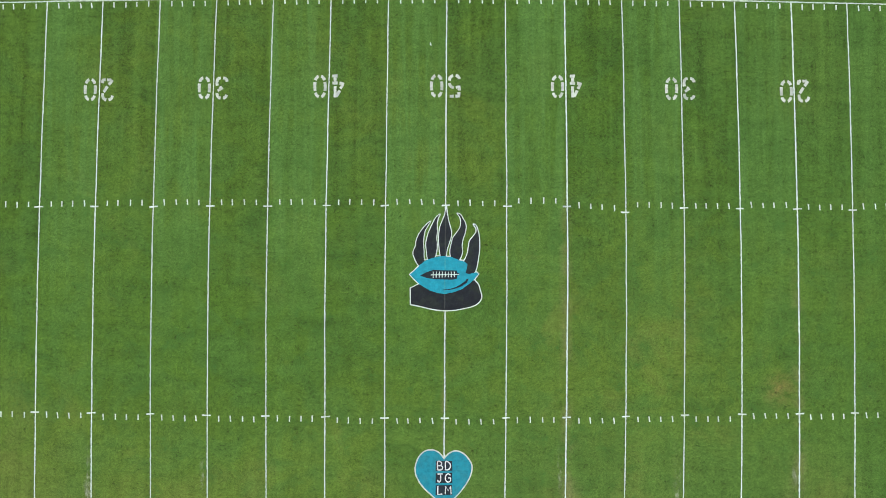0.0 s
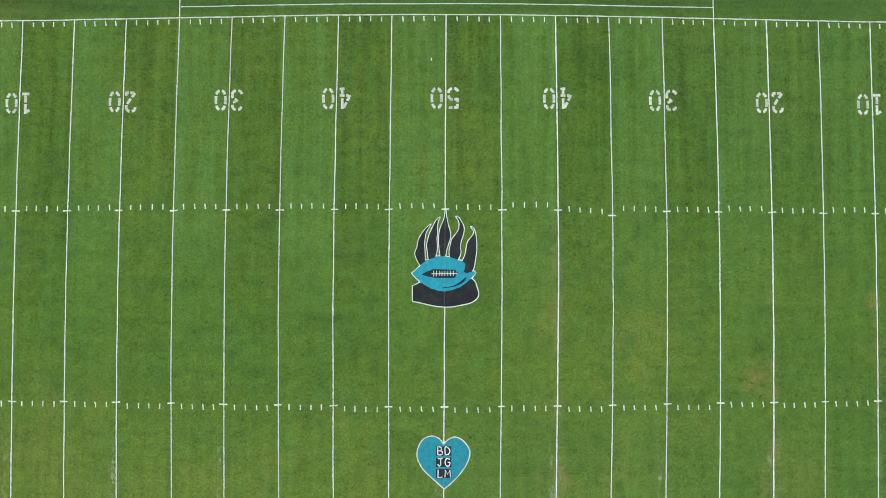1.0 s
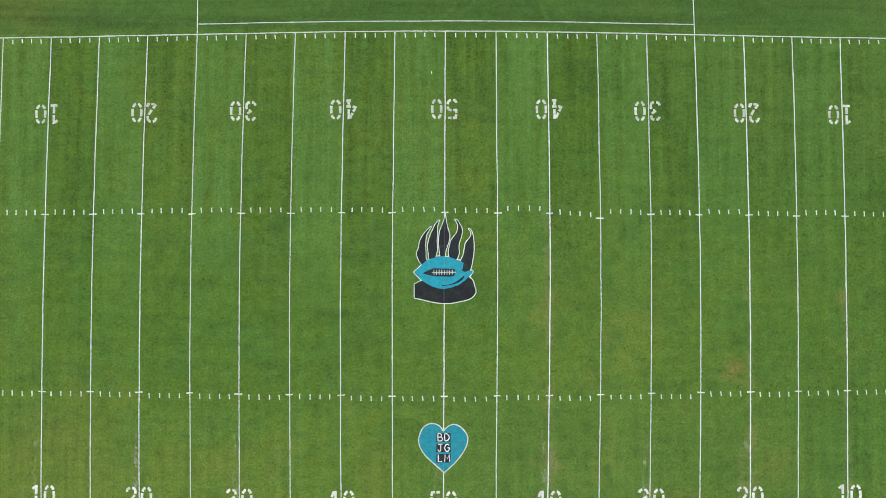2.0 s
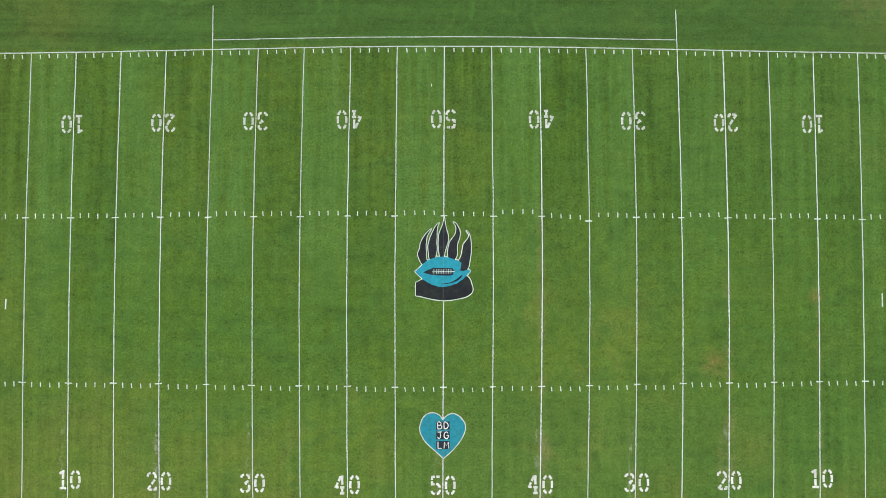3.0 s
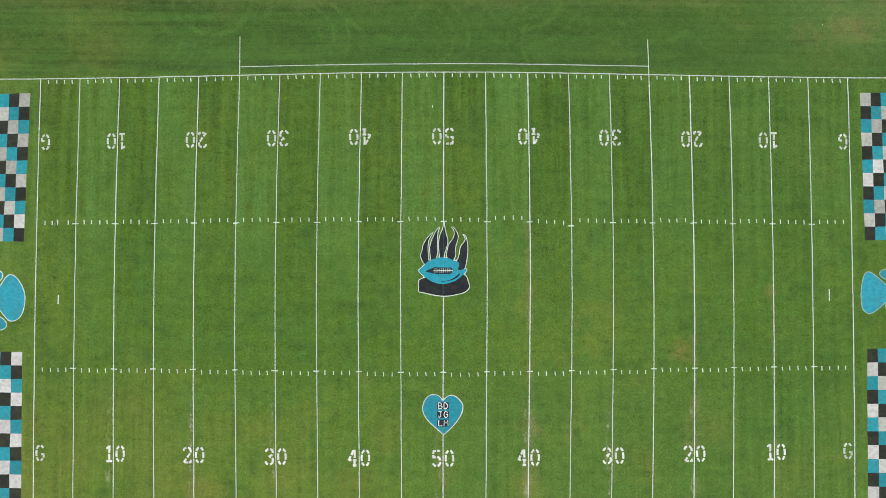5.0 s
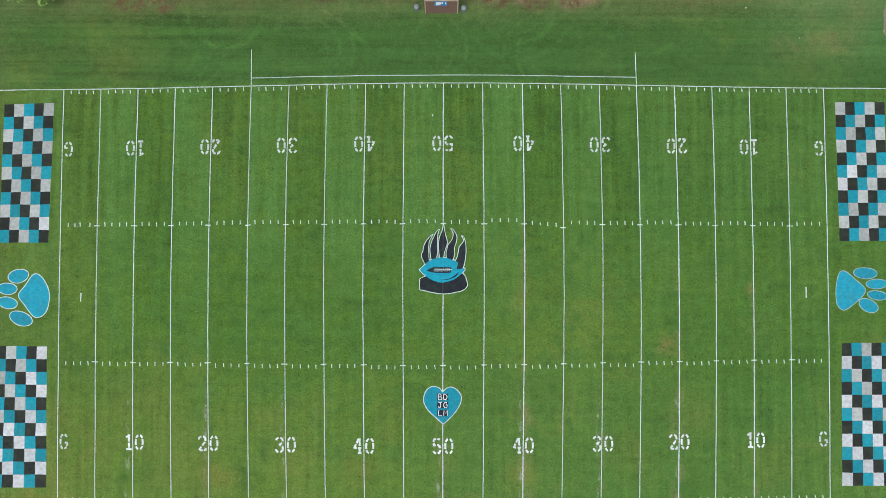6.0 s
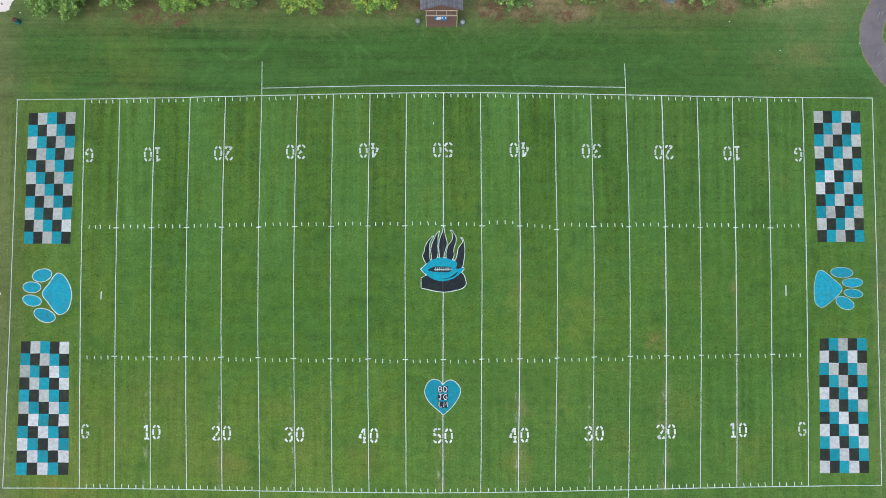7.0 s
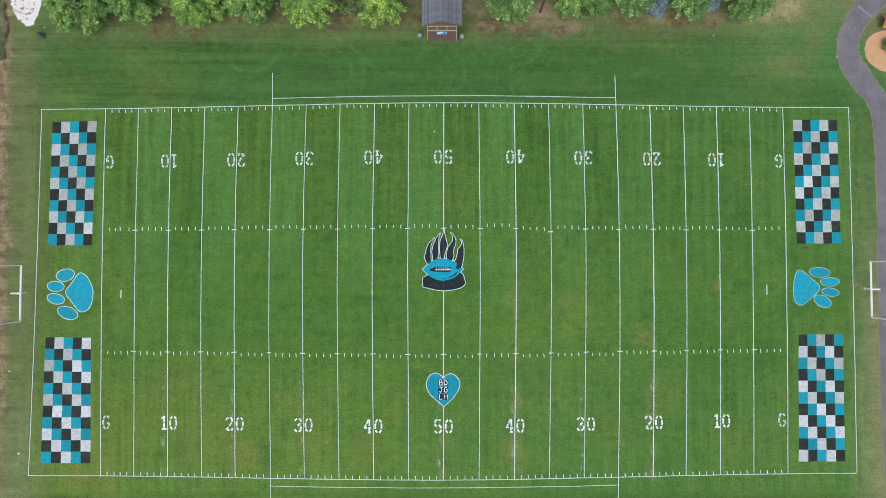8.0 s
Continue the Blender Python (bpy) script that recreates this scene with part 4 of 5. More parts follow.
    shape("panel", [(-1.99, -1.41), (-1.47, -1.13), (-0.95, -0.95), (-0.20, -0.98), (0.91, -0.99), (0.96, -1.18), (1.14, -1.23), (1.12, -1.35), (0.96, -1.39), (0.91, -1.66), (0.54, -1.72), (-0.87, -1.69), (-1.47, -1.58)],
          NAVY, ball, 0.028, 0.033)
    for a, b, wide in [((-1.13, -1.34), (1.09, -1.30), 0.075)] + [((-0.95 + 0.238 * i, -1.57 + 0.008 * i), (-0.94 + 0.238 * i, -1.08), 0.065) for i in range(8)]:
        bm = bmesh.new()
        ribbon(bm, spread(a, b, 0.2), wide, 0.033, 0.038, rough=0.008)
        part("lace", bm, WHITE, ball)
    bm = bmesh.new()
    lower = curve_through([(-0.23, -2.56), (0.54, -2.49), (1.18, -2.29), (1.64, -2.00), (1.86, -1.66)], 5, False)
    upper = curve_through([(-0.23, -2.51), (0.54, -2.40), (1.10, -2.15), (1.52, -1.86), (1.73, -1.64)], 5, False)
    slab(bm, lower + upper[::-1], 0.027, 0.033)
    part("stripe", bm, NAVY, ball, "dark curved stripe")
    for y0, y1, z, paint in ((-4.10, -2.90, 0.0125, FADED_BLACK), (-0.90, 0.10, 0.0275, FADED_TEAL), (-2.80, -1.75, 0.0275, FADED_TEAL), (0.25, 3.6, 0.0155, FADED_BLACK)):
        bm = bmesh.new()
        ribbon(bm, spread((0.00 + 0.012 * y0, y0), (0.00 + 0.012 * y1, y1), 0.4), 0.09, z, z + 0.003, rough=0.02)
        part("faded_line", bm, paint, emblem, "faded yard line showing through the paint")


midfield_emblem()


def heart_emblem():
    """A teal heart with three dark boxes of white letters."""
    heart = thing("heart_emblem", "teal heart with a white border and three lettered boxes", "painted heart", at=(-0.18, -13.0, 0))
    side = [(0.06, 1.40), (-0.33, 1.86), (-0.90, 2.07), (-1.55, 1.90), (-2.02, 1.32), (-2.20, 0.52), (-2.02, -0.15), (-1.55, -0.85), (-0.79, -1.55), (0.11, -2.34)]
    other = [(0.11, -2.34), (0.76, -1.80), (1.44, -1.07), (1.98, -0.28), (2.25, 0.48), (2.17, 1.08), (1.67, 1.72), (1.03, 1.99), (0.46, 1.80), (0.06, 1.40)]
    outline = curve_through(side, 5, False)[:-1] + curve_through(other, 5, False)[:-1]
    shape("heart", [tuple(p) for p in outline], TEAL_HEART, heart, 0.0, 0.012, edge=0.10)
    for y0, y1 in ((-2.25, -1.50), (1.25, 1.36)):
        bm = bmesh.new()
        ribbon(bm, spread((0.08, y0), (0.06, y1), 0.3), 0.09, 0.0125, 0.0155, rough=0.02)
        part("faded_line", bm, FADED_TEAL, heart, "faded yard line showing through the paint")
    # the letters were brushed by hand: each is a few strokes in a unit square
    hand = {
        "B": [[(0.12, 0.0), (0.10, 1.0), (0.62, 0.96), (0.74, 0.74), (0.55, 0.54), (0.12, 0.50)], [(0.55, 0.54), (0.86, 0.40), (0.84, 0.12), (0.56, 0.0), (0.12, 0.0)]],
        "D": [[(0.10, 0.0), (0.10, 1.0), (0.55, 0.94), (0.88, 0.62), (0.84, 0.30), (0.55, 0.04), (0.10, 0.0)]],
        "J": [[(0.10, 0.98), (0.92, 1.0)], [(0.58, 1.0), (0.60, 0.25), (0.42, 0.02), (0.20, 0.06), (0.10, 0.26)]],
        "G": [[(0.88, 0.82), (0.60, 1.0), (0.28, 0.92), (0.10, 0.58), (0.14, 0.24), (0.42, 0.0), (0.78, 0.06), (0.90, 0.30), (0.88, 0.50), (0.54, 0.48)]],
        "L": [[(0.16, 1.0), (0.14, 0.0), (0.86, 0.03)]],
        "M": [[(0.08, 0.0), (0.14, 1.0), (0.52, 0.40), (0.90, 1.0), (0.98, 0.0)]],
    }
    for text, y0, y1 in (("BD", 0.43, 1.22), ("JG", -0.51, 0.28), ("LM", -1.45, -0.66)):
        bm = bmesh.new()
        slab(bm, [(-0.60, y0), (0.72, y0 + 0.02), (0.70, y1), (-0.58, y1 - 0.02)], 0.013, 0.019)
        plate = part("letter_box", bm, NAVY, heart, "dark navy painted box")
        for sign, x in zip(text, (-0.49, 0.13)):
            bm = bmesh.new()
            for line in hand[sign]:
                pts = [(x + 0.50 * px, y0 + 0.08 + 0.64 * py) for px, py in line]
                ribbon(bm, curve_through(pts, 3, False) if sign not in "LM" else pts, 0.09, 0.019, 0.024, rough=0.008)
            part("letter", bm, LETTER_WHITE, plate, "white painted letter %s" % sign)


heart_emblem()


# ---------------------------------------------------------------- goal posts
def goal_post(cross_x, base_x, y, face, label):
    """A gooseneck goal: face is +1 where the field lies to the east."""
    goal = thing("goal_post", label, "goal post", "goal posts", at=(base_x, y, 0))
    reach = cross_x - base_x
    bm = bmesh.new()
    pts = [(0, 0, 0), (0, 0, 1.2), (0, 0, 2.5)]
    for i in range(1, 9):
        a = math.pi / 2 * i / 8
        pts.append((face * 0.45 * (1 - math.cos(a)), 0, 2.5 + 0.45 * math.sin(a)))
    pts.append((reach, 0, 2.98))
    tube(bm, pts, [0.115] * len(pts))
    part("gooseneck", bm, POST_WHITE, goal)
    bm = bmesh.new()
    tube(bm, [(reach, -3.62, 3.05), (reach, 0, 3.05), (reach, 3.62, 3.05)], [0.12] * 3)
    part("crossbar", bm, POST_WHITE, goal)
    for s in (-1, 1):
        bm = bmesh.new()
        tube(bm, [(reach, s * 3.57, 3.05), (reach, s * 3.57, 9.15)], [0.095, 0.09])
        part("upright", bm, POST_WHITE, goal)
    bm = bmesh.new()
    tube(bm, [(0, 0, 0), (0, 0, 0.05)], [0.15, 0.15], 16)
    part("base_plate", bm, POST_WHITE, goal)


goal_post(-53.96, -55.48, -0.14, 1, "white gooseneck goal post standing behind the end line")
goal_post(54.56, 55.92, 0.11, -1, "white gooseneck goal post standing beside the asphalt path")


# ---------------------------------------------------------------- press box
def press_box():
    """A two-storey timber booth with a gabled roof, shuttered towards the field above."""
    house = thing("press_box", "brown two-storey timber press box with grey shingled gable roof", "building", at=(-0.17, 33.5, 0))
    half, deep, eave, ridge = 1.90, 4.3, 5.35, 6.40
    sill, head = 3.45, 4.86

    def wall(name, low, high, label=""):
        bm = bmesh.new()
        box(bm, low, high, 0.01)
        return part(name, bm, SIDING, house, label)

    def boards(parent, low, high, across):
        rows = int((high[2] - low[2]) / 0.2)
        for i in range(rows):
            z = low[2] + (i + 0.5) * (high[2] - low[2]) / rows
            bm = bmesh.new()
            if across:
                box(bm, (low[0], low[1] - 0.022, z - 0.093), (high[0], low[1] + 0.002, z + 0.088))
            part("board", bm, SIDING, parent)

    front = wall("wall", (-half, 0.0, 0.0), (half, 0.1, sill))
    boards(front, (-half + 0.01, 0.0, 0.02), (half - 0.01, 0.0, sill - 0.02), True)
    wall("wall", (-half, 0.1, 0.0), (-half + 0.1, deep, eave))
    wall("wall", (half - 0.1, 0.1, 0.0), (half, deep, eave))
    wall("wall", (-half + 0.1, deep - 0.1, 0.0), (half - 0.1, deep, eave))
    bm = bmesh.new()
    box(bm, (-half + 0.1, 0.1, 2.35), (half - 0.1, deep - 0.1, 2.5))
    part("upper_floor", bm, GLOOM, house)
    for y in (0.0, deep - 0.1):
        bm = bmesh.new()
        pts = [(-half, head), (half, head), (half, eave), (0, ridge - 0.12), (-half, eave)]
        a = [bm.verts.new((p[0], y, p[1])) for p in pts]
        b = [bm.verts.new((p[0], y + 0.1, p[1])) for p in pts]
        bm.faces.new(a)
        bm.faces.new(b[::-1])
        for i in range(5):
            j = (i + 1) % 5
            bm.faces.new((a[i], a[j], b[j], b[i]))
        part("gable", bm, SIDING, house)
    for x0, x1 in ((-half + 0.1, -0.64), (-0.60, 0.60), (0.64, half - 0.1)):
        bm = bmesh.new()
        box(bm, (x0, 0.03, sill), (x1, 0.06, head), 0.004)
        part("shutter", bm, SIDING, house, "closed brown shutter")
    # frame of the shuttered window
    for x in (-half + 0.06, -0.62, 0.62, half - 0.06):
        bm = bmesh.new()
        box(bm, (x - 0.055, -0.05, sill - 0.02), (x + 0.055, 0.07, head + 0.02), 0.008)
        part("window_post", bm, TRIM, house)
    for z in (sill, head):
        bm = bmesh.new()
        box(bm, (-half - 0.03, -0.075, z - 0.07), (half + 0.03, 0.06, z + 0.07), 0.01)
        part("window_rail", bm, TRIM, house)
    for x in (-half, half):
        bm = bmesh.new()
        box(bm, (x - 0.06, -0.045, 0.0), (x + 0.06, 0.09, sill - 0.08), 0.008)
        part("corner_board", bm, TRIM, house)
    # roof: two slopes laid with rows of shingles
    out, front_y, back_y = half + 0.62, -0.06, deep + 0.4
    fall = (ridge - eave) / half
    for s in (-1, 1):
        low = ridge - fall * out
        bm = bmesh.new()
        verts = [bm.verts.new(v) for v in ((0, front_y, ridge - 0.02), (0, back_y, ridge - 0.02), (s * out, back_y, low - 0.02), (s * out, front_y, low - 0.02))]
        top = [bm.verts.new(v.co + Vector((0, 0, 0.06))) for v in verts]
        bm.faces.new(verts)
        bm.faces.new(top[::-1])
        for i in range(4):
            bm.faces.new((verts[i], verts[(i + 1) % 4], top[(i + 1) % 4], top[i]))
        slope = part("roof", bm, SHINGLE, house)
        courses, tabs = 24, 16
        span, step = out / courses, (back_y - front_y) / tabs
        for i in range(courses):
            bm = bmesh.new()
            slip = random.random()
            for j in range(tabs + 1):
                y0 = max(front_y, front_y + (j - slip) * step) + 0.004
                y1 = min(back_y, front_y + (j + 1 - slip) * step) - 0.004
                if y1 - y0 < 0.05:
                    continue
                x0, x1 = i * span, (i + 1) * span + 0.02
                z0, z1 = ridge - fall * x0 + 0.042, ridge - fall * x1 + 0.066
                p = [bm.verts.new((s * x0, y0, z0)), bm.verts.new((s * x0, y1, z0)), bm.verts.new((s * x1, y1, z1)), bm.verts.new((s * x1, y0, z1))]
                q = [bm.verts.new(v.co - Vector((0, 0, 0.018))) for v in p]
                bm.faces.new(p)
                for k in range(4):
                    bm.faces.new((p[k], p[(k + 1) % 4], q[(k + 1) % 4], q[k]))
            part("shingle_course", bm, SHINGLE_DARK if random.random() < 0.4 else SHINGLE, slope)
        bm = bmesh.new()
        edge = [(0, ridge - 0.16), (0, ridge + 0.05), (s * out, low + 0.05), (s * out, low - 0.14)]
        a = [bm.verts.new((p[0], front_y - 0.03, p[1])) for p in edge]
        b = [bm.verts.new((p[0], front_y, p[1])) for p in edge]
        bm.faces.new(a)
        bm.faces.new(b[::-1])
        for k in range(4):
            bm.faces.new((a[k], a[(k + 1) % 4], b[(k + 1) % 4], b[k]))
        part("fascia", bm, SIDING, house)
    bm = bmesh.new()
    for s in (-1, 1):
        verts = [bm.verts.new(v) for v in ((0, front_y, ridge + 0.085), (0, back_y, ridge + 0.085), (s * 0.16, back_y, ridge + 0.085 - fall * 0.16), (s * 0.16, front_y, ridge + 0.085 - fall * 0.16))]
        bm.faces.new(verts)
    part("ridge_cap", bm, SHINGLE, house)


press_box()


def banner():
    """The blue banner that hangs under the window of the press box."""
    bm = bmesh.new()
    box(bm, (-0.84, -0.012, -0.80), (0.66, 0.012, 0.30), 0.005)
    cloth = tagged(part("banner", bm, SIGN_BLUE), "blue banner with a white blurred figure, hung on the press box", "banner")
    cloth.location = (-0.17, 33.5 - 0.10, 3.08)
    bm = bmesh.new()
    for x, w, z0, z1 in ((-0.40, 0.36, -0.62, 0.16), (-0.14, 0.20, -0.48, 0.24), (0.10, 0.16, -0.30, 0.20), (0.50, 0.12, -0.36, 0.16), (-0.62, 0.10, -0.52, -0.10)):
        box(bm, (x - w / 2, -0.02, z0), (x + w / 2, -0.013, z1))
    part("print", bm, SIGN_WHITE, cloth, "white illegible print")


banner()


def drum(x, y, body, lid, label, lean=0):
    """A litter drum with ribs and a lid."""
    can = thing("litter_drum", label, "litter drum", "litter drums", at=(x, y, 0))
    bm = bmesh.new()
    heights = [(0.27, 0.0), (0.285, 0.02), (0.285, 0.27), (0.30, 0.29), (0.285, 0.31), (0.285, 0.57), (0.30, 0.59), (0.285, 0.61), (0.285, 0.86), (0.30, 0.88), (0.27, 0.88)]
    tube(bm, [(0, 0, h + i * 1e-4) for i, (_, h) in enumerate(heights)], [r for r, _ in heights], 20)
    part("drum", bm, body, can)
    bm = bmesh.new()
    tube(bm, [(0, 0, 0.885), (0, 0, 0.93), (0, 0, 1.0), (0, 0, 1.06)], [0.30, 0.30, 0.20, 0.07], 20)
    part("lid", bm, lid, can)


drum(-3.14, 33.95, STEEL, LID, "grey steel litter drum with a domed lid")
drum(2.48, 33.80, STEEL, LID, "grey steel litter drum with a domed lid")
drum(-53.7, 34.15, DRUM_TEAL, RUST, "teal litter drum with a rusty brown lid")


# ---------------------------------------------------------------- trees
def leaf_cloud(blobs, count, size, rng):
    """Leaves on and in overlapping round clumps: each leaf a small folded star of its own."""
    verts, faces = [], []
    weights = np.array([b[3] ** 2 for b in blobs])
    picks = rng.choice(len(blobs), count, p=weights / weights.sum())
    for pick in picks:
        cx, cy, cz, r = blobs[pick]
        way = rng.normal(size=3)
        way[2] = way[2] * 0.8 + 0.25
        way /= np.linalg.norm(way)
        reach = r * (rng.uniform(0.35, 1.0) ** 0.35) * rng.uniform(0.9, 1.12)
        p = np.array([cx, cy, cz]) + way * reach
        normal = way * 0.5 + np.array([0, 0, 0.9]) + rng.normal(size=3) * 0.55
        normal /= np.linalg.norm(normal)
        side = np.cross(normal, rng.normal(size=3))
        side /= np.linalg.norm(side)
        other = np.cross(normal, side)
        s = size * rng.uniform(0.6, 1.3)
        base = len(verts)
        verts.append(tuple(p + normal * s * 0.16))
        for k in range(6):
            a = math.pi * k / 3
            rad = s * (0.62 if k % 2 else 0.34) * rng.uniform(0.8, 1.2)
            verts.append(tuple(p + side * math.cos(a) * rad + other * math.sin(a) * rad - normal * s * 0.05))
        faces += [(base, base + 1 + k, base + 1 + (k + 1) % 6) for k in range(6)]
    return mesh_of(verts, faces, "crown")


def broad_tree(x, y, height, radius, leaves, seed, label):
    """A round-crowned broadleaf tree."""
    rng = np.random.default_rng(seed)
    tree = thing("tree", label, "tree", "trees behind the field", at=(x, y, 0))
    fork = height * 0.28
    bm = bmesh.new()
    tube(bm, [(0, 0, 0), (0.03, 0.02, 0.3), (0.05, -0.02, fork), (0.02, 0.05, height * 0.6), (0, 0, height * 0.85)], [0.24, 0.17, 0.14, 0.09, 0.03], 10)
    trunk = part("trunk", bm, BARK, tree)
    blobs = [(0, 0, height * 0.52, radius * 0.62)]
    for i in range(110):
        a = 2.4 * i + rng.uniform(-0.3, 0.3)
        level = rng.uniform(0.22, 0.95)
        out = radius * math.sqrt(max(0.0, 1.0 - ((level - 0.42) / 0.60) ** 2)) * rng.uniform(0.62, 0.93)
        tip = (out * math.cos(a), out * math.sin(a), height * level)
        if i < 9:
            bm = bmesh.new()
            z0 = fork + (height * level - fork) * 0.3
            tube(bm, [(0.03, 0, z0), (tip[0] * 0.5, tip[1] * 0.5, (z0 + tip[2]) / 2 + 0.2), tip], [0.08, 0.05, 0.02], 6)
            part("limb", bm, BARK, trunk)
        # each bough ends in a few sprays of leaves, one behind the other
        size = radius * rng.uniform(0.07, 0.12)
        for reach in (0.80, 0.93, 1.06):
            blobs.append((tip[0] * reach, tip[1] * reach, tip[2] + 0.25 * (1 - reach) * height * 0.3, size * (1.45 - 0.55 * reach)))
    link("crown", leaf_cloud(blobs, 13000, 0.27, rng), leaves, tree, "dense crown of lobed leaves")
    return tree


BROAD = (
    (-47.0, 37.3, 7.6, 4.4, LEAF_GREEN), (-40.0, 38.2, 6.8, 3.7, LEAF_GREEN), (-31.8, 37.1, 7.6, 3.5, LEAF_YELLOW), (-24.9, 38.0, 7.2, 3.5, LEAF_GREEN),
    (-17.1, 37.5, 7.6, 4.0, LEAF_YELLOW), (-8.0, 37.3, 7.4, 3.5, LEAF_YELLOW), (8.8, 38.0, 7.0, 3.4, LEAF_DEEP), (17.2, 38.6, 6.4, 3.0, LEAF_GREEN),
    (24.8, 38.5, 6.8, 2.9, LEAF_DEEP), (32.2, 38.4, 6.8, 3.1, LEAF_DEEP), (39.7, 38.1, 7.0, 3.3, LEAF_DEEP),
)
for i, (x, y, h, r, leaves) in enumerate(BROAD):
    words = {LEAF_GREEN: "round green broadleaf tree in a row", LEAF_DEEP: "round deep green broadleaf tree in a row", LEAF_YELLOW: "round yellow-green broadleaf tree in a row"}[leaves]
    broad_tree(x, y, h, r, leaves, 40 + i, words)


def conifer(x, y, height, radius, needles, seed, label):
    rng = np.random.default_rng(seed)
    tree = thing("spruce", label, "tree", "conifers behind the field", at=(x, y, 0))
    bm = bmesh.new()
    tube(bm, [(0, 0, 0), (0, 0, height * 0.5), (0, 0, height * 0.97)], [0.14, 0.09, 0.02], 8)
    part("trunk", bm, BARK, tree)
    blobs = []
    for i in range(60):
        level = rng.uniform(0.06, 0.95)
        a = rng.uniform(0, 6.28)
        out = radius * (1 - level) * rng.uniform(0.55, 0.95)
        blobs.append((out * math.cos(a), out * math.sin(a), height * level, 0.30 + 0.25 * (1 - level)))
    link("crown", leaf_cloud(blobs, 2600, 0.22, rng), needles, tree, "crown of short needles")


conifer(28.4, 37.7, 4.4, 1.45, NEEDLE_BLUE, 71, "blue-grey spruce standing between broadleaf trees")
conifer(35.5, 38.4, 4.6, 1.45, NEEDLE_BLUE, 72, "blue-grey spruce standing between broadleaf trees")
conifer(20.4, 37.6, 4.0, 1.9, LEAF_DEEP, 73, "dark green conifer standing between broadleaf trees")


def utility_pole():
    pole = thing("utility_pole", "weathered brown wooden pole standing in bare earth", "pole", at=(13.0, 37.35, 0))
    bm = bmesh.new()
    tube(bm, [(0, 0, 0), (0, 0, 3), (0, 0, 8.5)], [0.17, 0.155, 0.12], 12)
    part("pole", bm, POLE_WOOD, pole)
    bm = bmesh.new()
    tube(bm, [(0, 0, 8.5), (0, 0, 8.56)], [0.13, 0.10], 12)
    part("cap", bm, STEEL, pole)


utility_pole()


# ---------------------------------------------------------------- the edges of the field
def gravel_patch():
    rng = random.Random(5)
    pts = curve_through([(-58.2, 39.1), (-57.7, 37.5), (-56.8, 36.2), (-55.7, 35.55), (-54.8, 36.3), (-54.3, 37.6), (-54.0, 39.1), (-54.6, 41.5), (-56.2, 42.6), (-57.8, 41.2)], 8)
    pts = [p + Vector((rng.uniform(-0.12, 0.12), rng.uniform(-0.12, 0.12))) for p in pts]
    bm = bmesh.new()
    slab(bm, pts, 0.0, 0.03)
    patch = tagged(part("gravel_patch", bm, GRAVEL), "patch of white gravel with grey weeds", "gravel", kind="structure")
    verts, faces = [], []
    for _ in range(34):
        a, d = rng.uniform(0, 6.28), rng.uniform(0, 1) ** 0.5
        cx, cy, r = -56.1 + 1.5 * d * math.cos(a), 38.6 + 2.6 * d * math.sin(a), rng.uniform(0.05, 0.19)
        base, shear = len(verts), rng.uniform(-1.0, 0.6)
        verts.append((cx, cy, 0.03 + r * 0.4))
        for k in range(7):
            rr = r * rng.uniform(0.6, 1.3)
            verts.append((cx + 1.5 * rr * math.cos(k * 0.897), cy + rr * (math.sin(k * 0.897) + shear * math.cos(k * 0.897)), 0.028))
        faces += [(base, base + 1 + k, base + 1 + (k + 1) % 7) for k in range(7)]
    tagged(link("tufts", mesh_of(verts, faces, "tufts"), CLOD, patch), kind="stuff")


gravel_patch()


def blades(spots, height, lean, rng):
    verts, faces = [], []
    for x, y in spots:
        for _ in range(7):
            a, l = rng.uniform(0, 6.28), rng.uniform(0.2, lean)
            h = height * rng.uniform(0.5, 1.2)
            px, py = x + rng.uniform(-0.12, 0.12), y + rng.uniform(-0.12, 0.12)
            wx, wy = -math.sin(a) * 0.035, math.cos(a) * 0.035
            base = len(verts)
            verts += [(px - wx, py - wy, 0), (px + wx, py + wy, 0), (px + l * 0.5 * math.cos(a) + wx, py + l * 0.5 * math.sin(a) + wy, h * 0.75),
                      (px + l * 0.5 * math.cos(a) - wx, py + l * 0.5 * math.sin(a) - wy, h * 0.75), (px + l * math.cos(a), py + l * math.sin(a), h * 0.8)]
            faces += [(base, base + 1, base + 2, base + 3), (base + 3, base + 2, base + 4)]
    return mesh_of(verts, faces, "blades")


rng = random.Random(11)
spots = []
while len(spots) < 520:
    y = rng.uniform(31.0, 38.5)
    spots.append((-58.75 - abs(rng.gauss(0, 1.3)) + 0.3 * math.sin(y * 1.3), y))
tagged(link("tall_grass", blades(spots, 0.45, 0.6, rng), STRAW), "tall straw-coloured weeds along the edge of the turf", "tall grass", kind="stuff")


def mulch_bed():
    bm = bmesh.new()
    rnd = random.Random(3)
    pts = []
    for i in range(40):
        a = 2 * math.pi * i / 40
        pts.append((60.0 + 3.4 * math.cos(a) + rnd.uniform(-0.06, 0.06) - 0.25 * math.sin(a), 31.9 + 2.9 * math.sin(a) + rnd.uniform(-0.06, 0.06)))
    slab(bm, pts, 0.0, 0.06)
    tagged(part("mulch_bed", bm, MULCH), "round bed of orange bark mulch beside the path", "mulch bed", kind="structure")


mulch_bed()


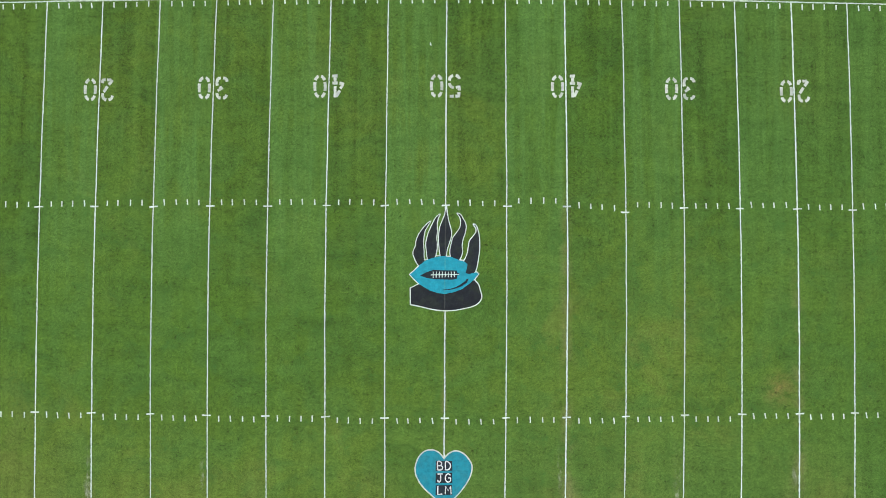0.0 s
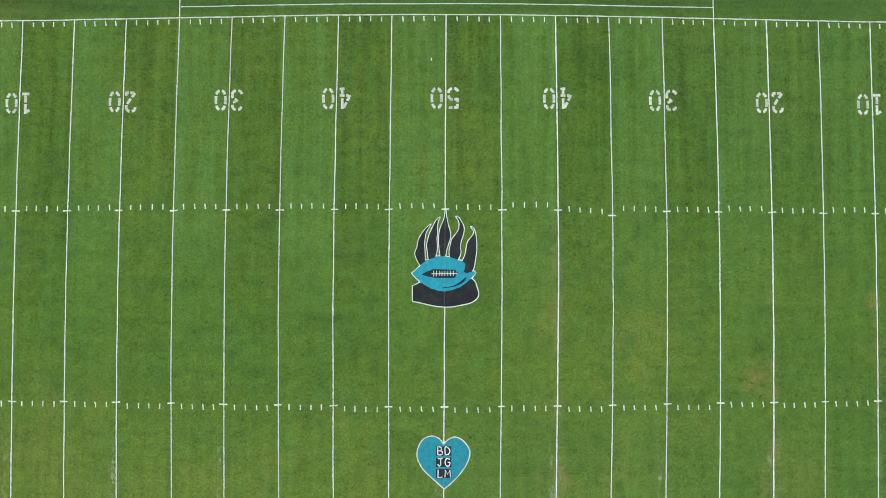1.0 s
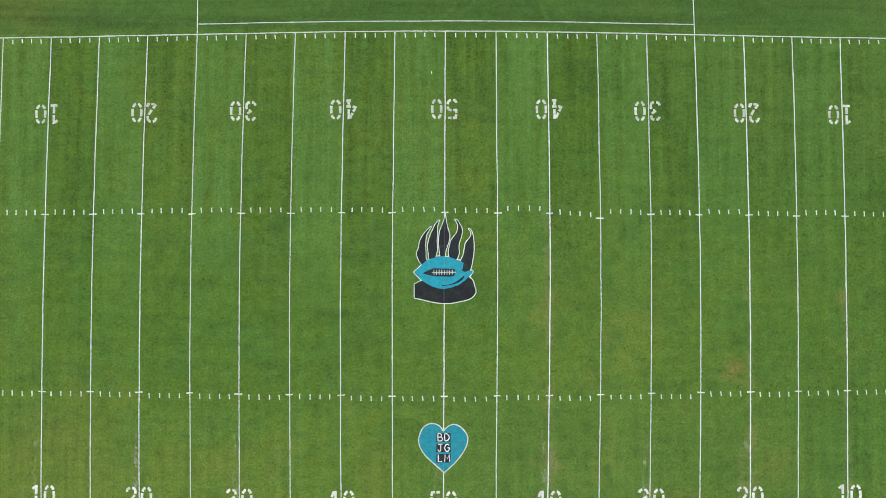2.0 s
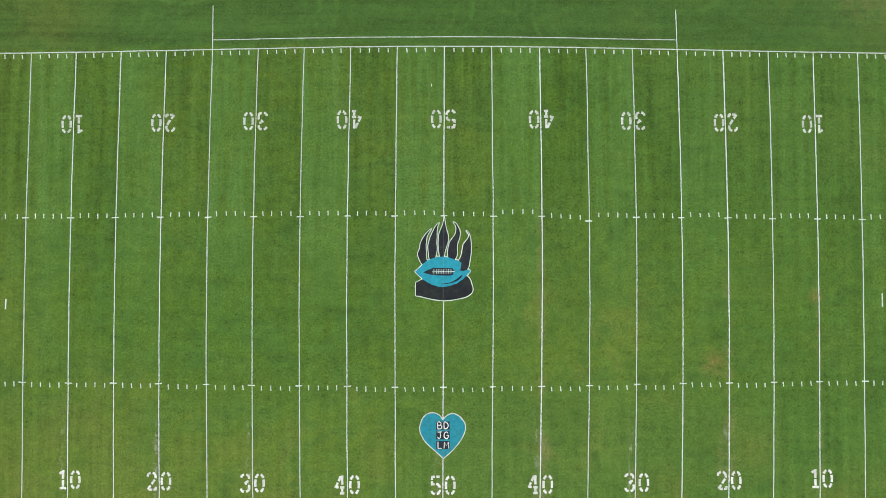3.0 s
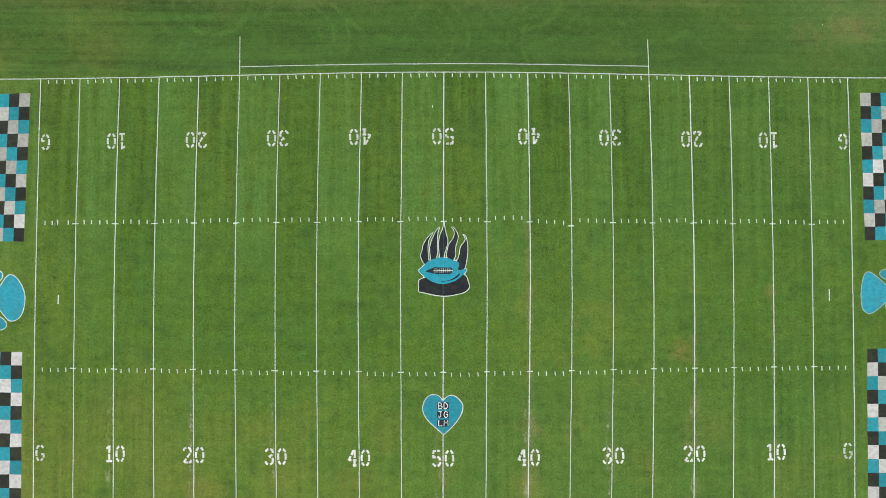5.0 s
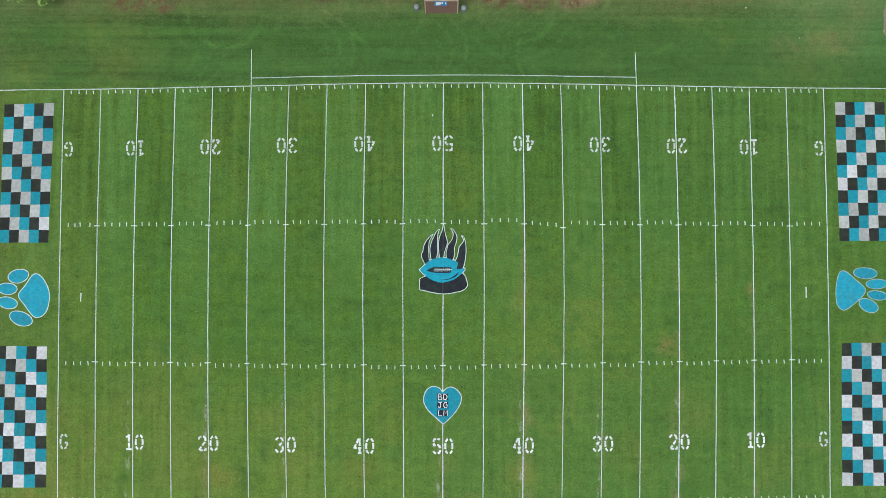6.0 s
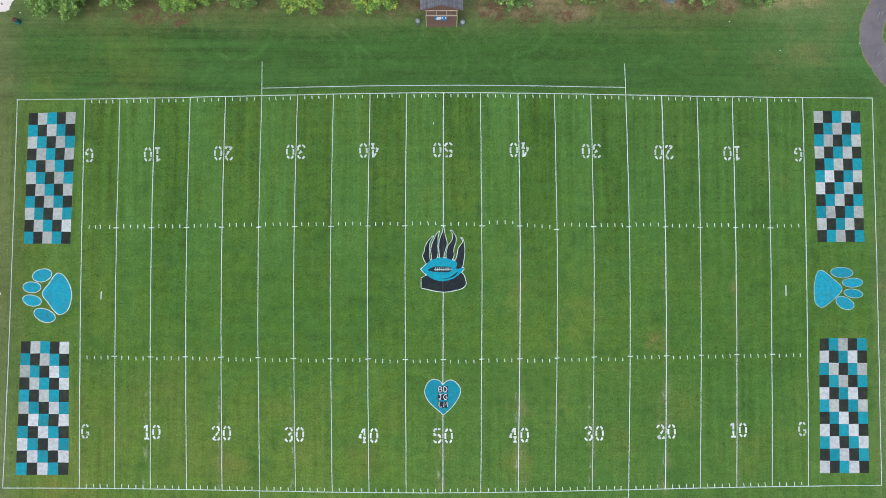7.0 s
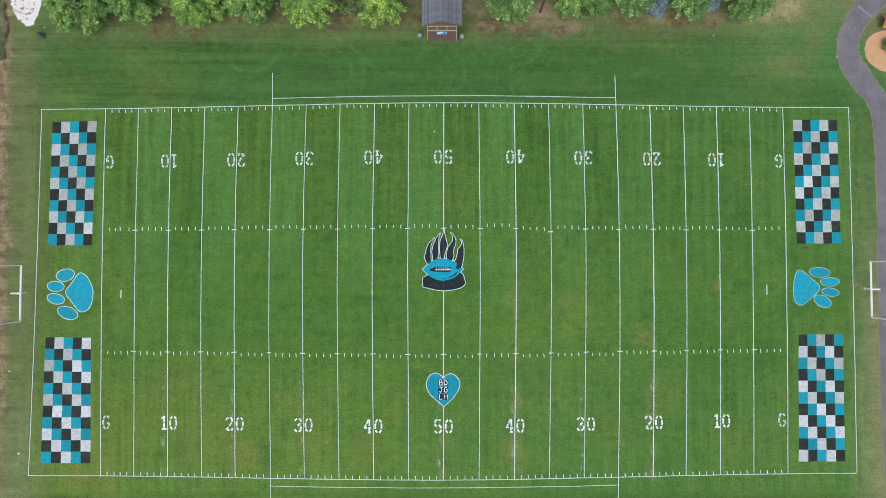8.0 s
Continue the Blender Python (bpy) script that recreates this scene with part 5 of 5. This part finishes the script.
def shrub(x, y, radius, seed):
    rng = np.random.default_rng(seed)
    bush = thing("shrub", "low green shrub growing in the mulch bed", "shrub", at=(x, y, 0.05))
    bm = bmesh.new()
    tube(bm, [(0, 0, 0), (0, 0, 0.4)], [0.08, 0.05], 8)
    part("stem", bm, BARK, bush)
    blobs = [(radius * 0.5 * math.cos(2 * i), radius * 0.5 * math.sin(2 * i), 0.55 + 0.1 * (i % 3), radius * 0.5) for i in range(6)]
    link("crown", leaf_cloud(blobs, 900, 0.2, rng), LEAF_GREEN, bush, "crown of small leaves")


shrub(59.5, 32.6, 1.0, 91)


def hedge_bush(x, y, height, radius, leaves, seed, label):
    """A loose bush of thin stems and small leaves, about as wide as high."""
    rng = np.random.default_rng(seed)
    bush = thing("bush", label, "bush", "bushes between the trees", at=(x, y, 0))
    for i in range(4):
        a = 1.7 * i + rng.uniform(-0.3, 0.3)
        bm = bmesh.new()
        tube(bm, [(0.05 * math.cos(a), 0.05 * math.sin(a), 0), (0.3 * radius * math.cos(a), 0.3 * radius * math.sin(a), height * 0.5), (0.5 * radius * math.cos(a), 0.5 * radius * math.sin(a), height * 0.8)], [0.04, 0.03, 0.01], 6)
        part("stem", bm, BARK, bush)
    blobs = []
    for i in range(26):
        a, d = rng.uniform(0, 6.28), radius * math.sqrt(rng.uniform(0, 1)) * 0.85
        blobs.append((d * math.cos(a), d * math.sin(a), height * rng.uniform(0.3, 0.95) * (1 - 0.4 * d / radius), radius * rng.uniform(0.16, 0.30)))
    link("crown", leaf_cloud(blobs, 2400, 0.20, rng), leaves, bush, "loose crown of small leaves")


for i, (x, y, h, r, leaves) in enumerate(((-43.6, 38.2, 2.4, 1.7, LEAF_OLIVE), (-36.6, 38.9, 2.2, 1.6, LEAF_OLIVE), (-28.4, 38.6, 2.4, 1.2, LEAF_DEEP), (-21.2, 38.2, 2.4, 1.4, LEAF_OLIVE), (-12.4, 38.2, 2.4, 1.5, LEAF_OLIVE), (21.6, 38.4, 2.0, 1.4, LEAF_DEEP))):
    hedge_bush(x, y, h, r, leaves, 120 + i, "loose olive green bush between two trees" if leaves == LEAF_OLIVE else "low deep green bush between two trees")


def play_house():
    """A low red-brown play house with a yellow edge beside the path."""
    house = thing("play_house", "low red-brown play house with a yellow roof edge", "play house", at=(59.6, 35.75, 0))
    for sx in (-0.75, 0.75):
        for sy in (-0.45, 0.45):
            bm = bmesh.new()
            box(bm, (sx - 0.06, sy - 0.06, 0), (sx + 0.06, sy + 0.06, 0.9), 0.01)
            part("post", bm, ROOF_RED, house)
    bm = bmesh.new()
    a = [bm.verts.new(v) for v in ((-1.05, -0.72, 0.85), (1.05, -0.72, 0.85), (1.05, 0, 1.25), (-1.05, 0, 1.25), (1.05, 0.72, 0.85), (-1.05, 0.72, 0.85))]
    b = [bm.verts.new(v.co - Vector((0, 0, 0.06))) for v in a]
    for f in ((0, 1, 2, 3), (3, 2, 4, 5)):
        bm.faces.new([a[i] for i in f])
        bm.faces.new([b[i] for i in reversed(f)])
    for i, j in ((0, 1), (1, 2), (2, 4), (4, 5), (5, 3), (3, 0)):
        bm.faces.new((a[i], b[i], b[j], a[j]))
    part("roof", bm, ROOF_RED, house)
    bm = bmesh.new()
    box(bm, (-1.08, -0.90, 0.74), (1.08, -0.71, 0.86), 0.01)
    part("roof_edge", bm, YELLOW, house, "yellow edge board")


play_house()


def scrap(x, y, size, turn):
    bm = bmesh.new()
    pts = [(-size, -size * 0.4), (size * 0.7, -size * 0.5), (size, size * 0.3), (-size * 0.2, size * 0.5)]
    rows = [[bm.verts.new((p[0], p[1], z + 0.02 * (i % 2))) for i, p in enumerate(pts)] for z in (0.004, 0.012)]
    bm.faces.new(rows[1])
    bm.faces.new(rows[0][::-1])
    for i in range(4):
        j = (i + 1) % 4
        bm.faces.new((rows[0][i], rows[0][j], rows[1][j], rows[1][i]))
    ob = tagged(part("paper_scrap", bm, PAPER), "crumpled white scrap of paper lying on the turf", "litter", "paper scraps")
    ob.matrix_basis = pose(x, y, 0, 0, 0, turn)


for x, y, size, turn in ((-56.03, -21.30, 0.20, 35), (-57.43, -10.52, 0.13, 10), (36.34, 34.12, 0.10, 60), (42.73, 30.43, 0.08, 0), (52.85, 31.27, 0.08, 20), (-53.6, 35.4, 0.13, 5)):
    scrap(x, y, size, turn)
